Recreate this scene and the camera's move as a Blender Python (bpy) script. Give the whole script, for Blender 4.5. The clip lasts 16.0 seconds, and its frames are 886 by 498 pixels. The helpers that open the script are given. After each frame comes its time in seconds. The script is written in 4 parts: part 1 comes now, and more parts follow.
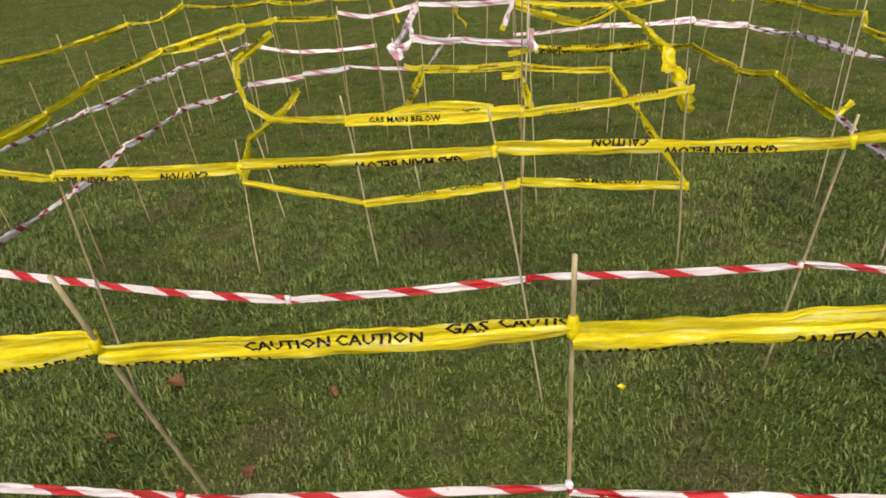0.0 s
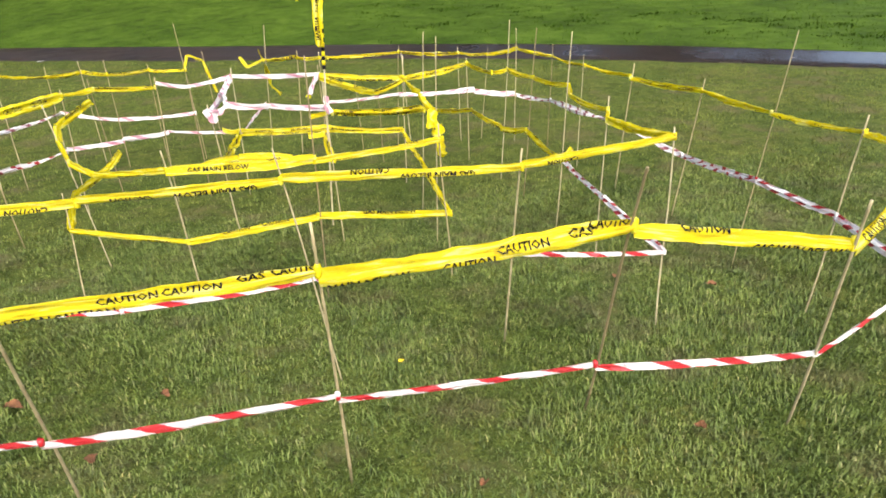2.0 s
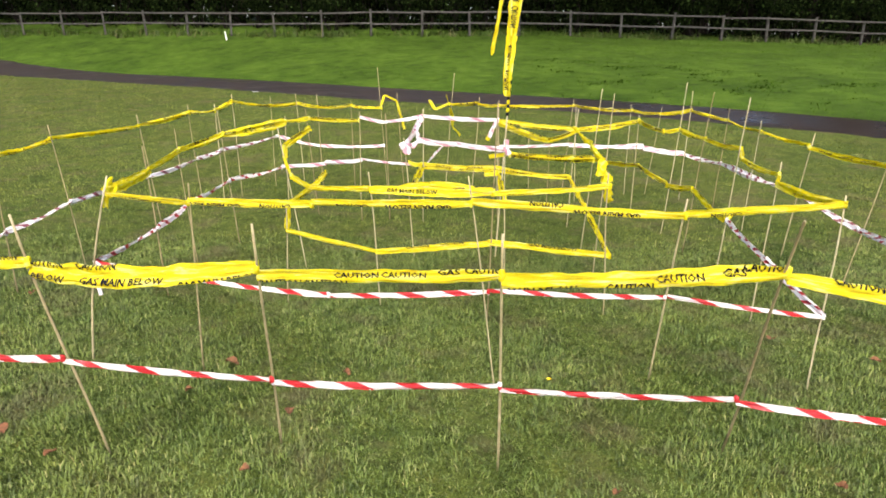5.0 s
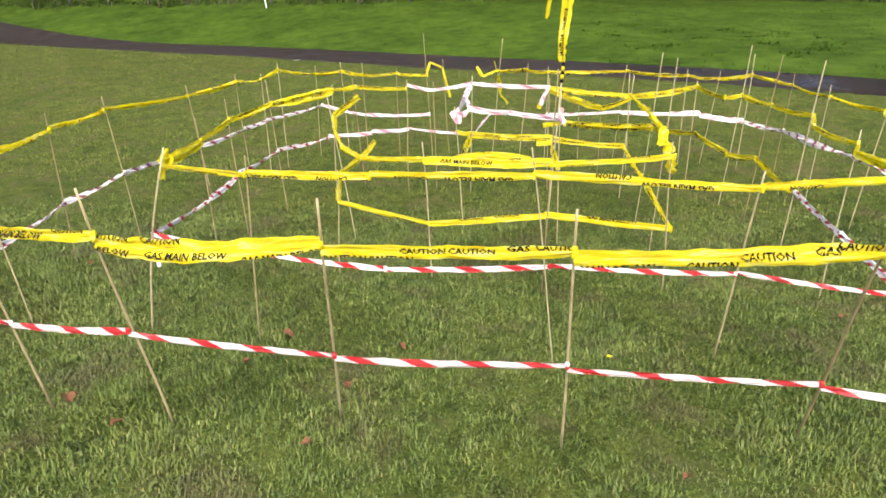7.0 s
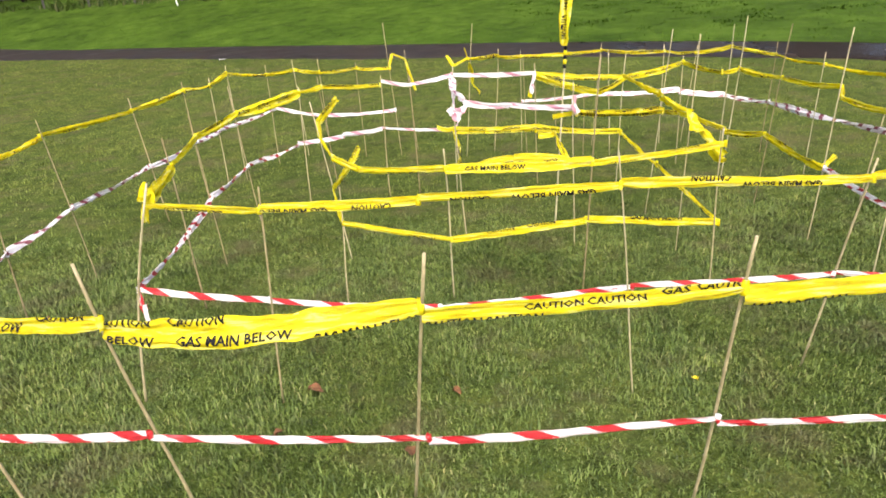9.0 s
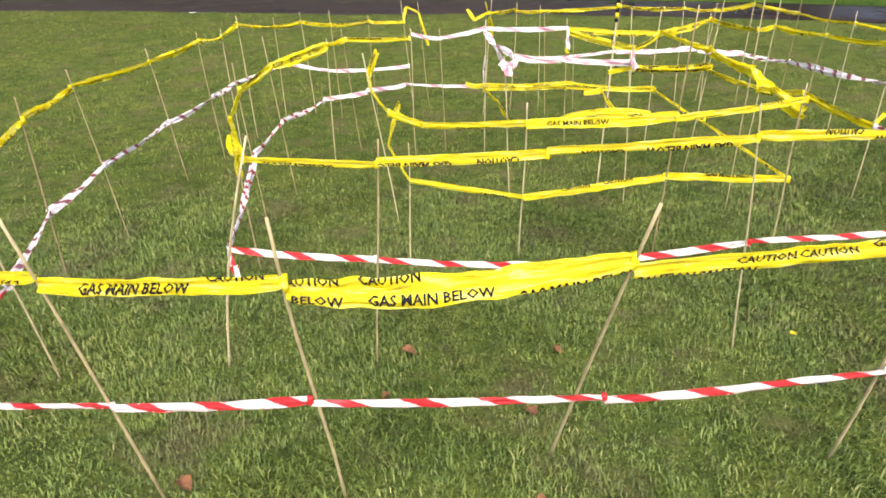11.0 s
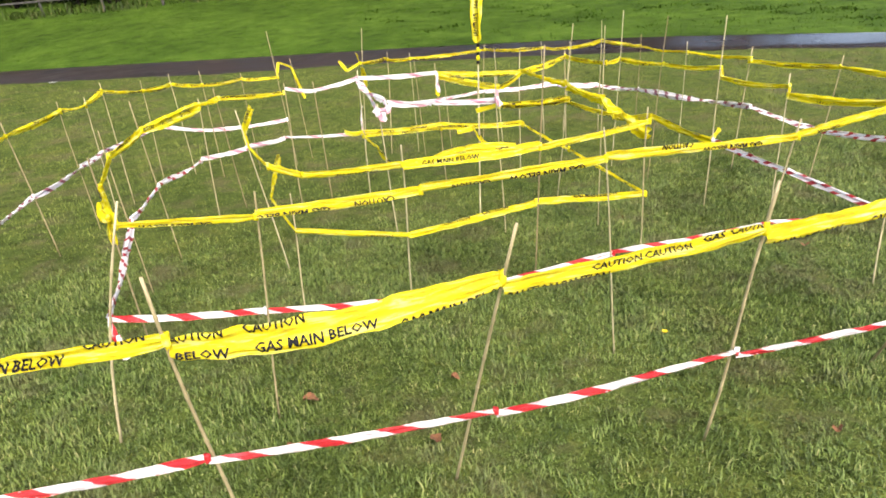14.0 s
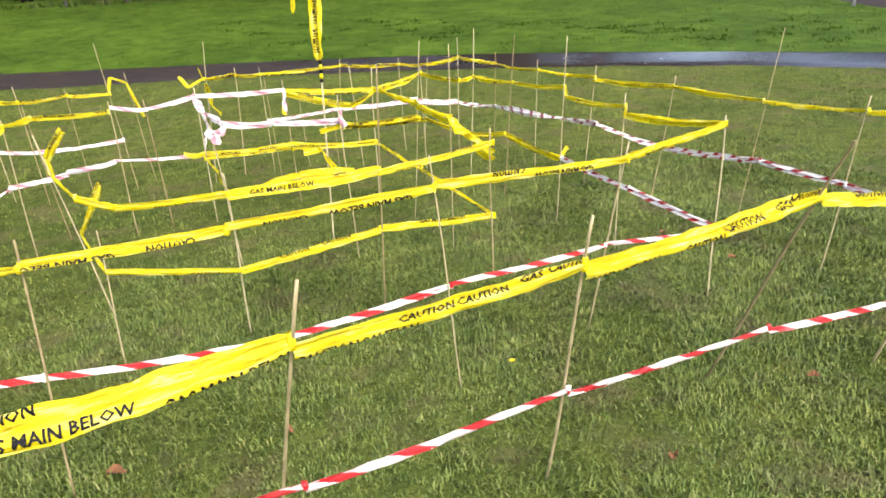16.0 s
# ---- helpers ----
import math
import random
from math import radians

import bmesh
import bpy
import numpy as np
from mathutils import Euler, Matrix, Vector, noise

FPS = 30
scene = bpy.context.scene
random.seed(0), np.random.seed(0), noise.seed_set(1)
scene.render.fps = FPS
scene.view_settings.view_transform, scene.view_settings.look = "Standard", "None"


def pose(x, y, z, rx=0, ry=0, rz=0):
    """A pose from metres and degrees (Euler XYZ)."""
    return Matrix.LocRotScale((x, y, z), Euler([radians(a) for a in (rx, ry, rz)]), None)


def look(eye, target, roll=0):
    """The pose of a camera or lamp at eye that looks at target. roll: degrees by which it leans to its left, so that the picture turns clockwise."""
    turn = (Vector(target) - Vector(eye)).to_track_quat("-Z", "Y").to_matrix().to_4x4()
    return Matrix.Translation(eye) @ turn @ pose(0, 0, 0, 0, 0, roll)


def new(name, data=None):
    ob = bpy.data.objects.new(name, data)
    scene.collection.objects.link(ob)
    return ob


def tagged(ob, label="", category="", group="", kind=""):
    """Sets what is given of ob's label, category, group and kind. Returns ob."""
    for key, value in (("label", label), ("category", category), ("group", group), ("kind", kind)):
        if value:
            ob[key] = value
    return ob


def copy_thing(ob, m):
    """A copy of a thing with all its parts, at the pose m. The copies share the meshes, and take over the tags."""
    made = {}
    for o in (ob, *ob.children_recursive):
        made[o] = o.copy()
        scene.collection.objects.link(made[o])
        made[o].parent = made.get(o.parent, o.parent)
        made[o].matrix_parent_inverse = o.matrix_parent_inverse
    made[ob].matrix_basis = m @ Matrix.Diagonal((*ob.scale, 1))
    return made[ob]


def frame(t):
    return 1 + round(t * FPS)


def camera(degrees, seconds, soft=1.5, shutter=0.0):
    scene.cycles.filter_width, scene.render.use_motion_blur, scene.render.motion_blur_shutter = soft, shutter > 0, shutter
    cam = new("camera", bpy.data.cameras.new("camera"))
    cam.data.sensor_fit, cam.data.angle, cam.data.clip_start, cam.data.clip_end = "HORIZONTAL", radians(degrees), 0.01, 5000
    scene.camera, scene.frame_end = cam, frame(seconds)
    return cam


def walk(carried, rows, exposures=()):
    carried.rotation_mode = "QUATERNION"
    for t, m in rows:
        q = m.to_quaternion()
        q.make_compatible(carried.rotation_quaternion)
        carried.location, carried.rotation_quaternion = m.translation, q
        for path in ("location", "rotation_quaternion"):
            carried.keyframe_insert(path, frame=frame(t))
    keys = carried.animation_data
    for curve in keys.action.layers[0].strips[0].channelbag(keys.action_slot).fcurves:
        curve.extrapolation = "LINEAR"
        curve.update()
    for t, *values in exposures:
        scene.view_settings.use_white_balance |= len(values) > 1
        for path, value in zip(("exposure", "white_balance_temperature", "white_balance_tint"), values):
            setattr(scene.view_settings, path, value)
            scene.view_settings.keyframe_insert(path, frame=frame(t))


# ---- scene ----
cam = camera(69.5, 16.0, soft=1.75, shutter=0.0)
PATH = [
    (0, (0.033, 0.06, 1.539), (-0.096, 1.846, 0.641), -4.8),
    (0.5, (-0.013, -0.095, 1.598), (0.063, 1.682, 0.677), -4.6),
    (1, (0.084, -0.248, 1.581), (0.18, 1.561, 0.734), -2.7),
    (1.5, (0.206, -0.485, 1.592), (0.297, 1.353, 0.81), -4.4),
    (2, (0.188, -0.672, 1.615), (0.562, 1.147, 0.873), -2.6),
    (2.5, (0.265, -0.789, 1.618), (0.79, 0.97, 0.824), -3.8),
    (3, (0.422, -0.953, 1.625), (0.841, 0.885, 0.958), -4.3),
    (3.5, (0.391, -1.032, 1.639), (0.821, 0.825, 1.034), -4.6),
    (4, (0.22, -1.054, 1.64), (0.501, 0.835, 1.045), -2.5),
    (4.5, (0.115, -1.057, 1.642), (0.211, 0.853, 1.055), -0.5),
    (5, (0.048, -1.051, 1.643), (-0.019, 0.857, 1.049), 0.4),
    (5.2, (0.016, -1.05, 1.641), (-0.151, 0.852, 1.046), 0.6),
    (7.5, (-0.074, -0.893, 1.639), (-0.248, 0.973, 0.941), -0.8),
    (8, (-0.121, -0.646, 1.627), (-0.278, 1.233, 0.959), -1.4),
    (8.5, (-0.281, -0.517, 1.638), (-0.459, 1.341, 0.921), -0.6),
    (9, (-0.603, -0.484, 1.656), (-0.58, 1.377, 0.926), -3.6),
    (9.2, (-0.725, -0.466, 1.645), (-0.786, 1.378, 0.872), -2.4),
    (11.3, (-1.219, -0.367, 1.627), (-1.04, 1.437, 0.784), -2.6),
    (11.5, (-1.216, -0.376, 1.626), (-1.019, 1.433, 0.796), -2.6),
    (12, (-1.226, -0.402, 1.607), (-0.994, 1.399, 0.768), -1.2),
    (12.5, (-1.234, -0.402, 1.581), (-1.022, 1.356, 0.65), -2.5),
    (13, (-1.229, -0.426, 1.598), (-0.988, 1.336, 0.683), -2.8),
    (13.5, (-1.206, -0.455, 1.624), (-0.84, 1.356, 0.856), -3.1),
    (14, (-1.167, -0.472, 1.634), (-0.706, 1.33, 0.9), -5.1),
    (14.5, (-1.14, -0.461, 1.64), (-0.576, 1.317, 0.918), -4.8),
    (15, (-1.075, -0.419, 1.634), (-0.471, 1.33, 0.874), -5.1),
    (15.5, (-0.94, -0.383, 1.643), (-0.179, 1.335, 0.958), -2.6),
    (16, (-0.874, -0.338, 1.631), (-0.075, 1.347, 0.906), -3.6),
]
EXPOSURES = [(0.0, 0.79, 6950, 17), (0.5, 1.12, 6700, 15), (1.0, 1.41, 6600, 14), (2.0, 1.62, 6580, 14), (5.0, 1.63, 6580, 14), (9.0, 1.64, 6580, 14), (13.0, 1.75, 6580, 14), (16.0, 1.80, 6580, 14)]
walk(cam, [(t, look(eye, target, roll)) for t, eye, target, roll in PATH], EXPOSURES)


# ---- light: overcast day ----
SUN_EL, SUN_AZ = 52.0, 178.0
world = bpy.data.worlds.new("overcast_sky")
scene.world = world
world.use_nodes = True
wn = world.node_tree.nodes
sky = wn.new("ShaderNodeTexSky")
sky.sky_type, sky.sun_disc = "NISHITA", False
sky.sun_elevation, sky.sun_rotation = radians(SUN_EL), radians(SUN_AZ)
sky.dust_density, sky.ozone_density = 4.0, 1.0
wn["Background"].inputs["Strength"].default_value = 0.15
world.node_tree.links.new(sky.outputs[0], wn["Background"].inputs["Color"])
sun_data = bpy.data.lights.new("sun", "SUN")
sun_data.energy, sun_data.angle, sun_data.color = 1.0, radians(50), (1.0, 0.92, 0.80)
sun = new("sun", sun_data)
a = radians(SUN_AZ)
sun.matrix_world = look((0, 0, 30), (-30 * math.sin(a) / math.tan(radians(SUN_EL)), -30 * math.cos(a) / math.tan(radians(SUN_EL)), 0))


# ---- materials ----
def material(name):
    m = bpy.data.materials.new(name)
    m.use_nodes = True
    t = m.node_tree
    return m, t, t.nodes["Principled BSDF"]


def node(t, kind, **sets):
    n = t.nodes.new(kind)
    for k, v in sets.items():
        n.inputs[k.replace("_", " ")].default_value = v
    return n


def ramp(t, src, stops):
    r = t.nodes.new("ShaderNodeValToRGB")
    e = r.color_ramp.elements
    while len(e) < len(stops):
        e.new(0.5)
    for el, (p, c) in zip(e, stops):
        el.position, el.color = p, (*c, 1)
    t.links.new(src, r.inputs[0])
    return r.outputs[0]


def noise_tex(t, scale, detail=3.0, src=None, rough=0.55):
    n = node(t, "ShaderNodeTexNoise", Scale=scale, Detail=detail, Roughness=rough)
    if src is not None:
        t.links.new(src, n.inputs["Vector"])
    return n


def mixed(t, mode, fac, c1, c2):
    m = t.nodes.new("ShaderNodeMixRGB")
    m.blend_type = mode
    for i, v in ((0, fac), (1, c1), (2, c2)):
        if hasattr(v, "links"):
            t.links.new(v, m.inputs[i])
        elif i == 0:
            m.inputs[0].default_value = v
        else:
            m.inputs[i].default_value = (*v, 1)
    return m.outputs[0]


def bump(t, b, height, strength, dist):
    n = node(t, "ShaderNodeBump", Strength=strength, Distance=dist)
    t.links.new(height, n.inputs["Height"])
    t.links.new(n.outputs[0], b.inputs["Normal"])


def math_node(t, op, x, y=0.0):
    n = t.nodes.new("ShaderNodeMath")
    n.operation = op
    for i, v in ((0, x), (1, y)):
        if hasattr(v, "links"):
            t.links.new(v, n.inputs[i])
        else:
            n.inputs[i].default_value = v
    return n.outputs[0]


def lawn_material():
    m, t, b = material("lawn")
    geo = t.nodes.new("ShaderNodeNewGeometry")
    pos = geo.outputs["Position"]
    fine = noise_tex(t, 55.0, 4, pos, 0.7)
    clump = noise_tex(t, 6.0, 4, pos, 0.6)
    broad = noise_tex(t, 0.8, 3, pos)
    base = ramp(t, fine.outputs["Fac"], [(0.30, (0.024, 0.034, 0.007)), (0.5, (0.056, 0.076, 0.015)), (0.70, (0.105, 0.126, 0.034))])
    patch = ramp(t, clump.outputs["Fac"], [(0.33, (0.52, 0.56, 0.52)), (0.52, (0.9, 0.95, 0.9)), (0.72, (1.35, 1.2, 1.15))])
    tone = ramp(t, broad.outputs["Fac"], [(0.35, (0.9, 0.98, 0.88)), (0.65, (1.18, 1.1, 1.08))])
    worn = ramp(t, noise_tex(t, 2.1, 5, pos, 0.68).outputs["Fac"], [(0.51, (0, 0, 0)), (0.66, (0.75, 0.75, 0.75))])
    near = mixed(t, "MIX", worn, mixed(t, "MULTIPLY", 1.0, mixed(t, "MULTIPLY", 1.0, base, patch), tone), (0.085, 0.076, 0.034))
    # the bank beyond the path: longer, brighter grass
    sep = t.nodes.new("ShaderNodeSeparateXYZ")
    t.links.new(pos, sep.inputs[0])
    bend = math_node(t, "MULTIPLY", math_node(t, "MAXIMUM", math_node(t, "SUBTRACT", sep.outputs["X"], 6.3), 0.0), 0.4)
    u = math_node(t, "ADD", math_node(t, "ADD", sep.outputs["Y"], bend), math_node(t, "MULTIPLY", sep.outputs["X"], 0.56))
    far = ramp(t, noise_tex(t, 2.2, 6, pos, 0.65).outputs["Fac"], [(0.3, (0.024, 0.048, 0.005)), (0.5, (0.040, 0.079, 0.008)), (0.75, (0.062, 0.101, 0.015))])
    mott = ramp(t, noise_tex(t, 0.55, 5, pos, 0.6).outputs["Fac"], [(0.33, (0.62, 0.66, 0.62)), (0.62, (1.15, 1.12, 1.05))])
    far = mixed(t, "MULTIPLY", 1.0, far, mott)
    mask = ramp(t, math_node(t, "MULTIPLY", u, 0.02), [(0.294, (0, 0, 0)), (0.306, (1, 1, 1))])
    t.links.new(mixed(t, "MIX", mask, near, far), b.inputs["Base Color"])
    b.inputs["Roughness"].default_value = 0.85
    b.inputs["Specular IOR Level"].default_value = 0.08
    bump(t, b, fine.outputs["Fac"], 0.7, 0.02)
    return m


def blade_material(name, dark, mid, pale, straw=(0.088, 0.079, 0.038), calm=0.0, gloss=0.25):
    m, t, b = material(name)
    geo = t.nodes.new("ShaderNodeNewGeometry")
    col = ramp(t, geo.outputs["Random Per Island"], [(0.0, dark), (0.55, mid), (0.86, mid), (1.0, pale)])
    big = ramp(t, noise_tex(t, 1.6, 3, geo.outputs["Position"]).outputs["Fac"], [(0.33, (0.86, 0.92, 0.84)), (0.66, (1.22, 1.16, 1.1))])
    stops = [(0.33, (0.30, 0.36, 0.32)), (0.45, (0.90, 0.94, 0.90)), (0.58, (1.1, 1.08, 1.0)), (0.70, (1.75, 1.5, 1.5))]
    stops = [(p, tuple(v + (1.0 - v) * calm for v in c)) for p, c in stops]
    small = ramp(t, noise_tex(t, 9.0, 5, geo.outputs["Position"], 0.7).outputs["Fac"], stops)
    worn = ramp(t, noise_tex(t, 2.1, 5, geo.outputs["Position"], 0.68).outputs["Fac"], [(0.51, (0, 0, 0)), (0.66, (0.62, 0.62, 0.62))])
    col = mixed(t, "MULTIPLY", 1.0, mixed(t, "MULTIPLY", 1.0, col, big), small)
    t.links.new(mixed(t, "MIX", worn, col, straw), b.inputs["Base Color"])
    b.inputs["Roughness"].default_value = 0.6
    b.inputs["Specular IOR Level"].default_value = gloss
    return m


def asphalt_material(name="wet_asphalt", puddles=True):
    m, t, b = material(name)
    geo = t.nodes.new("ShaderNodeNewGeometry")
    pos = geo.outputs["Position"]
    fine = noise_tex(t, 90.0, 2, pos)
    wet = noise_tex(t, 0.45, 4, pos, 0.6)
    col = ramp(t, fine.outputs["Fac"], [(0.3, (0.012, 0.010, 0.010)), (0.7, (0.034, 0.030, 0.028))])
    dirt = ramp(t, noise_tex(t, 1.1, 5, pos).outputs["Fac"], [(0.4, (1, 1, 1)), (0.7, (1.25, 1.05, 0.9))])
    t.links.new(mixed(t, "MULTIPLY", 1.0, col, dirt), b.inputs["Base Color"])
    sep = t.nodes.new("ShaderNodeSeparateXYZ")
    t.links.new(pos, sep.inputs[0])
    pool = node(t, "ShaderNodeClamp", Min=0.0, Max=0.40)
    t.links.new(math_node(t, "MULTIPLY", math_node(t, "SUBTRACT", sep.outputs["X"], 2.0), 0.08), pool.inputs["Value"])
    b.inputs["Specular IOR Level"].default_value = 0.34
    r = ramp(t, math_node(t, "SUBTRACT", wet.outputs["Fac"], pool.outputs[0]), [(0.18, (0.24, 0.24, 0.24)), (0.34, (0.34, 0.34, 0.34)), (0.50, (0.54, 0.54, 0.54))])
    if puddles:
        t.links.new(r, b.inputs["Roughness"])
    else:
        b.inputs["Roughness"].default_value, b.inputs["Specular IOR Level"].default_value = 0.75, 0.12
    bump(t, b, fine.outputs["Fac"], 0.15, 0.004)
    return m


def cane_material():
    m, t, b = material("bamboo")
    oi = t.nodes.new("ShaderNodeObjectInfo")
    tc = t.nodes.new("ShaderNodeTexCoord")
    col = ramp(t, oi.outputs["Random"], [(0.0, (0.24, 0.19, 0.10)), (0.5, (0.36, 0.31, 0.17)), (1.0, (0.48, 0.44, 0.28))])
    streak = noise_tex(t, 9.0, 4, tc.outputs["Object"], 0.7)
    shade = ramp(t, streak.outputs["Fac"], [(0.3, (0.62, 0.58, 0.52)), (0.6, (1.05, 1.02, 1.0))])
    t.links.new(mixed(t, "MULTIPLY", 1.0, col, shade), b.inputs["Base Color"])
    b.inputs["Roughness"].default_value = 0.5
    bump(t, b, streak.outputs["Fac"], 0.3, 0.002)
    return m


def plastic(m, t, b, colour, rough):
    """Thin film: some light comes through."""
    t.links.new(colour, b.inputs["Base Color"])
    b.inputs["Roughness"].default_value = rough
    tr = t.nodes.new("ShaderNodeBsdfTranslucent")
    t.links.new(colour, tr.inputs["Color"])
    mx = node(t, "ShaderNodeMixShader", Fac=0.42)
    t.links.new(b.outputs[0], mx.inputs[1])
    t.links.new(tr.outputs[0], mx.inputs[2])
    t.links.new(mx.outputs[0], t.nodes["Material Output"].inputs["Surface"])


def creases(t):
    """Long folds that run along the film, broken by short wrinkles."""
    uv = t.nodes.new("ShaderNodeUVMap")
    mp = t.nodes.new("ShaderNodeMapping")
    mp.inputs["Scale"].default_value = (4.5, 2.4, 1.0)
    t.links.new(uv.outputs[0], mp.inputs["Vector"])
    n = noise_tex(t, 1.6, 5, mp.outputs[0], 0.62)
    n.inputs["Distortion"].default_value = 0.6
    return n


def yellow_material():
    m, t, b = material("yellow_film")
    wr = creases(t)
    # fold shade and pale sheen are painted into the colour along the creases
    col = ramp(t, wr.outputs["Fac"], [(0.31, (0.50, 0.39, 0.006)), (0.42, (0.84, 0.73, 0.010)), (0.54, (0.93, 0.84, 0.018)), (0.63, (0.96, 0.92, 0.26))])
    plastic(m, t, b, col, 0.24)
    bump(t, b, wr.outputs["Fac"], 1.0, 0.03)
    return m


def striped_material(name, reds, share, often=4.6):
    m, t, b = material(name)
    uv = t.nodes.new("ShaderNodeUVMap")
    sep = t.nodes.new("ShaderNodeSeparateXYZ")
    t.links.new(uv.outputs[0], sep.inputs[0])
    slow = node(t, "ShaderNodeTexNoise", Scale=2.6, Detail=2.0)
    slow.noise_dimensions = "1D"
    t.links.new(sep.outputs["X"], slow.inputs["W"])
    crease = math_node(t, "ADD", math_node(t, "MULTIPLY", slow.outputs["Fac"], 1.3), -0.18)
    halves = math_node(t, "MULTIPLY", math_node(t, "GREATER_THAN", sep.outputs["Y"], crease), 0.40)
    phase = math_node(t, "FRACT", math_node(t, "ADD", math_node(t, "MULTIPLY", sep.outputs["X"], often), math_node(t, "ADD", math_node(t, "MULTIPLY", sep.outputs["Y"], 0.34), halves)))
    geo = t.nodes.new("ShaderNodeNewGeometry")
    worn = noise_tex(t, 6.0, 4, geo.outputs["Position"])
    red = ramp(t, worn.outputs["Fac"], [(0.35, reds[0]), (0.6, reds[1]), (0.75, reds[2])])
    white = ramp(t, worn.outputs["Fac"], [(0.35, (0.88, 0.86, 0.85)), (0.6, (0.95, 0.93, 0.92))])
    st = ramp(t, phase, [(0.0, (0, 0, 0)), (share, (0, 0, 0)), (share + 0.03, (1, 1, 1)), (0.975, (1, 1, 1))])
    plastic(m, t, b, mixed(t, "MIX", st, red, white), 0.35)
    bump(t, b, creases(t).outputs["Fac"], 0.8, 0.02)
    return m


def plain_material(name, c, rough=0.6, scale=12.0, spread=0.35, strength=0.2):
    m, t, b = material(name)
    tc = t.nodes.new("ShaderNodeTexCoord")
    n = noise_tex(t, scale, 4, tc.outputs["Object"], 0.65)
    lo, hi = tuple(v * (1 - spread) for v in c), tuple(min(1.0, v * (1 + spread)) for v in c)
    t.links.new(ramp(t, n.outputs["Fac"], [(0.3, lo), (0.7, hi)]), b.inputs["Base Color"])
    b.inputs["Roughness"].default_value = rough
    bump(t, b, n.outputs["Fac"], strength, 0.01)
    return m


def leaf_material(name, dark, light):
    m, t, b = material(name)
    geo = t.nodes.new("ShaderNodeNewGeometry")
    # the brightest few leaves are coloured as if light fell on them
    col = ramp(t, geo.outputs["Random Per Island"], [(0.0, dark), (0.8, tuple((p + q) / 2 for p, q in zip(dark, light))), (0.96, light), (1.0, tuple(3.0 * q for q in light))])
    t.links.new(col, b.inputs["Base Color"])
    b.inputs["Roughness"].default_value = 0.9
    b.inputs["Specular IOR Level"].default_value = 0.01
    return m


LAWN = lawn_material()
BLADE = blade_material("grass_blade", (0.040, 0.060, 0.013), (0.105, 0.148, 0.032), (0.215, 0.224, 0.092), calm=0.2)
FAR_BLADE = blade_material("far_grass_blade", (0.108, 0.136, 0.031), (0.122, 0.155, 0.037), (0.142, 0.172, 0.050), (0.12, 0.115, 0.05), 0.75, 0.08)
TUFT = blade_material("bank_blade", (0.044, 0.085, 0.009), (0.049, 0.094, 0.010), (0.071, 0.114, 0.017), (0.048, 0.076, 0.010), 0.6, 0.05)
WEED = blade_material("rough_grass", (0.020, 0.040, 0.006), (0.045, 0.075, 0.012), (0.13, 0.12, 0.05))
DOCK = blade_material("dock_leaf", (0.030, 0.062, 0.006), (0.036, 0.074, 0.008), (0.052, 0.094, 0.013), (0.036, 0.060, 0.008), 0.7, 0.05)
ASPHALT = asphalt_material()
DRY_ASPHALT = asphalt_material("road_asphalt", False)
BAMBOO = cane_material()
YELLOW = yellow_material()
STRIPED = striped_material("red_white_film", ((0.62, 0.014, 0.022), (0.66, 0.05, 0.055), (0.70, 0.30, 0.35)), 0.36)
TWISTED = striped_material("twisted_striped_film", ((0.36, 0.016, 0.024), (0.44, 0.03, 0.04), (0.50, 0.12, 0.15)), 0.25, 5.6)
# reds washed towards white: overexposure of the far stripes is put into the colour
PALE = striped_material("pale_striped_film", ((0.62, 0.26, 0.33), (0.72, 0.45, 0.52), (0.85, 0.75, 0.80)), 0.22, 3.4)
# muted mauve stripes, narrower than those of the front tape
MUTED = striped_material("muted_striped_film", ((0.26, 0.06, 0.08), (0.34, 0.11, 0.14), (0.55, 0.36, 0.42)), 0.26, 5.6)
INK = plain_material("black_print", (0.006, 0.006, 0.006), 0.6, 40.0, 0.3, 0.05)
INK.node_tree.nodes["Principled BSDF"].inputs["Specular IOR Level"].default_value = 0.15
WOOD = plain_material("weathered_timber", (0.060, 0.058, 0.052), 0.8, 6.0, 0.45, 0.5)
PALE_WOOD = plain_material("pale_grey_post", (0.17, 0.17, 0.165), 0.7, 8.0, 0.25, 0.3)
GREEN_PAINT = plain_material("green_paint", (0.03, 0.36, 0.08), 0.4, 10.0, 0.15, 0.1)
BARK = plain_material("bark", (0.014, 0.012, 0.010), 0.9, 5.0, 0.5, 0.8)
BARK.node_tree.nodes["Principled BSDF"].inputs["Specular IOR Level"].default_value = 0.02
WOOD.node_tree.nodes["Principled BSDF"].inputs["Specular IOR Level"].default_value = 0.1
# leaf tones near black: the shade under the trees is put into them
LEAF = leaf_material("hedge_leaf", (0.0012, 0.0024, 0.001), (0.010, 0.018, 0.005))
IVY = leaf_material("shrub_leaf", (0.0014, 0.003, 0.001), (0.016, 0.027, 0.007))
FALLEN = plain_material("fallen_leaf", (0.125, 0.052, 0.018), 0.9, 60.0, 0.5, 0.4)
PETAL = plain_material("petal", (0.80, 0.66, 0.02), 0.5, 200.0, 0.15, 0.1)
PAPER = plain_material("white_paper", (0.72, 0.73, 0.74), 0.7, 20.0, 0.1, 0.2)


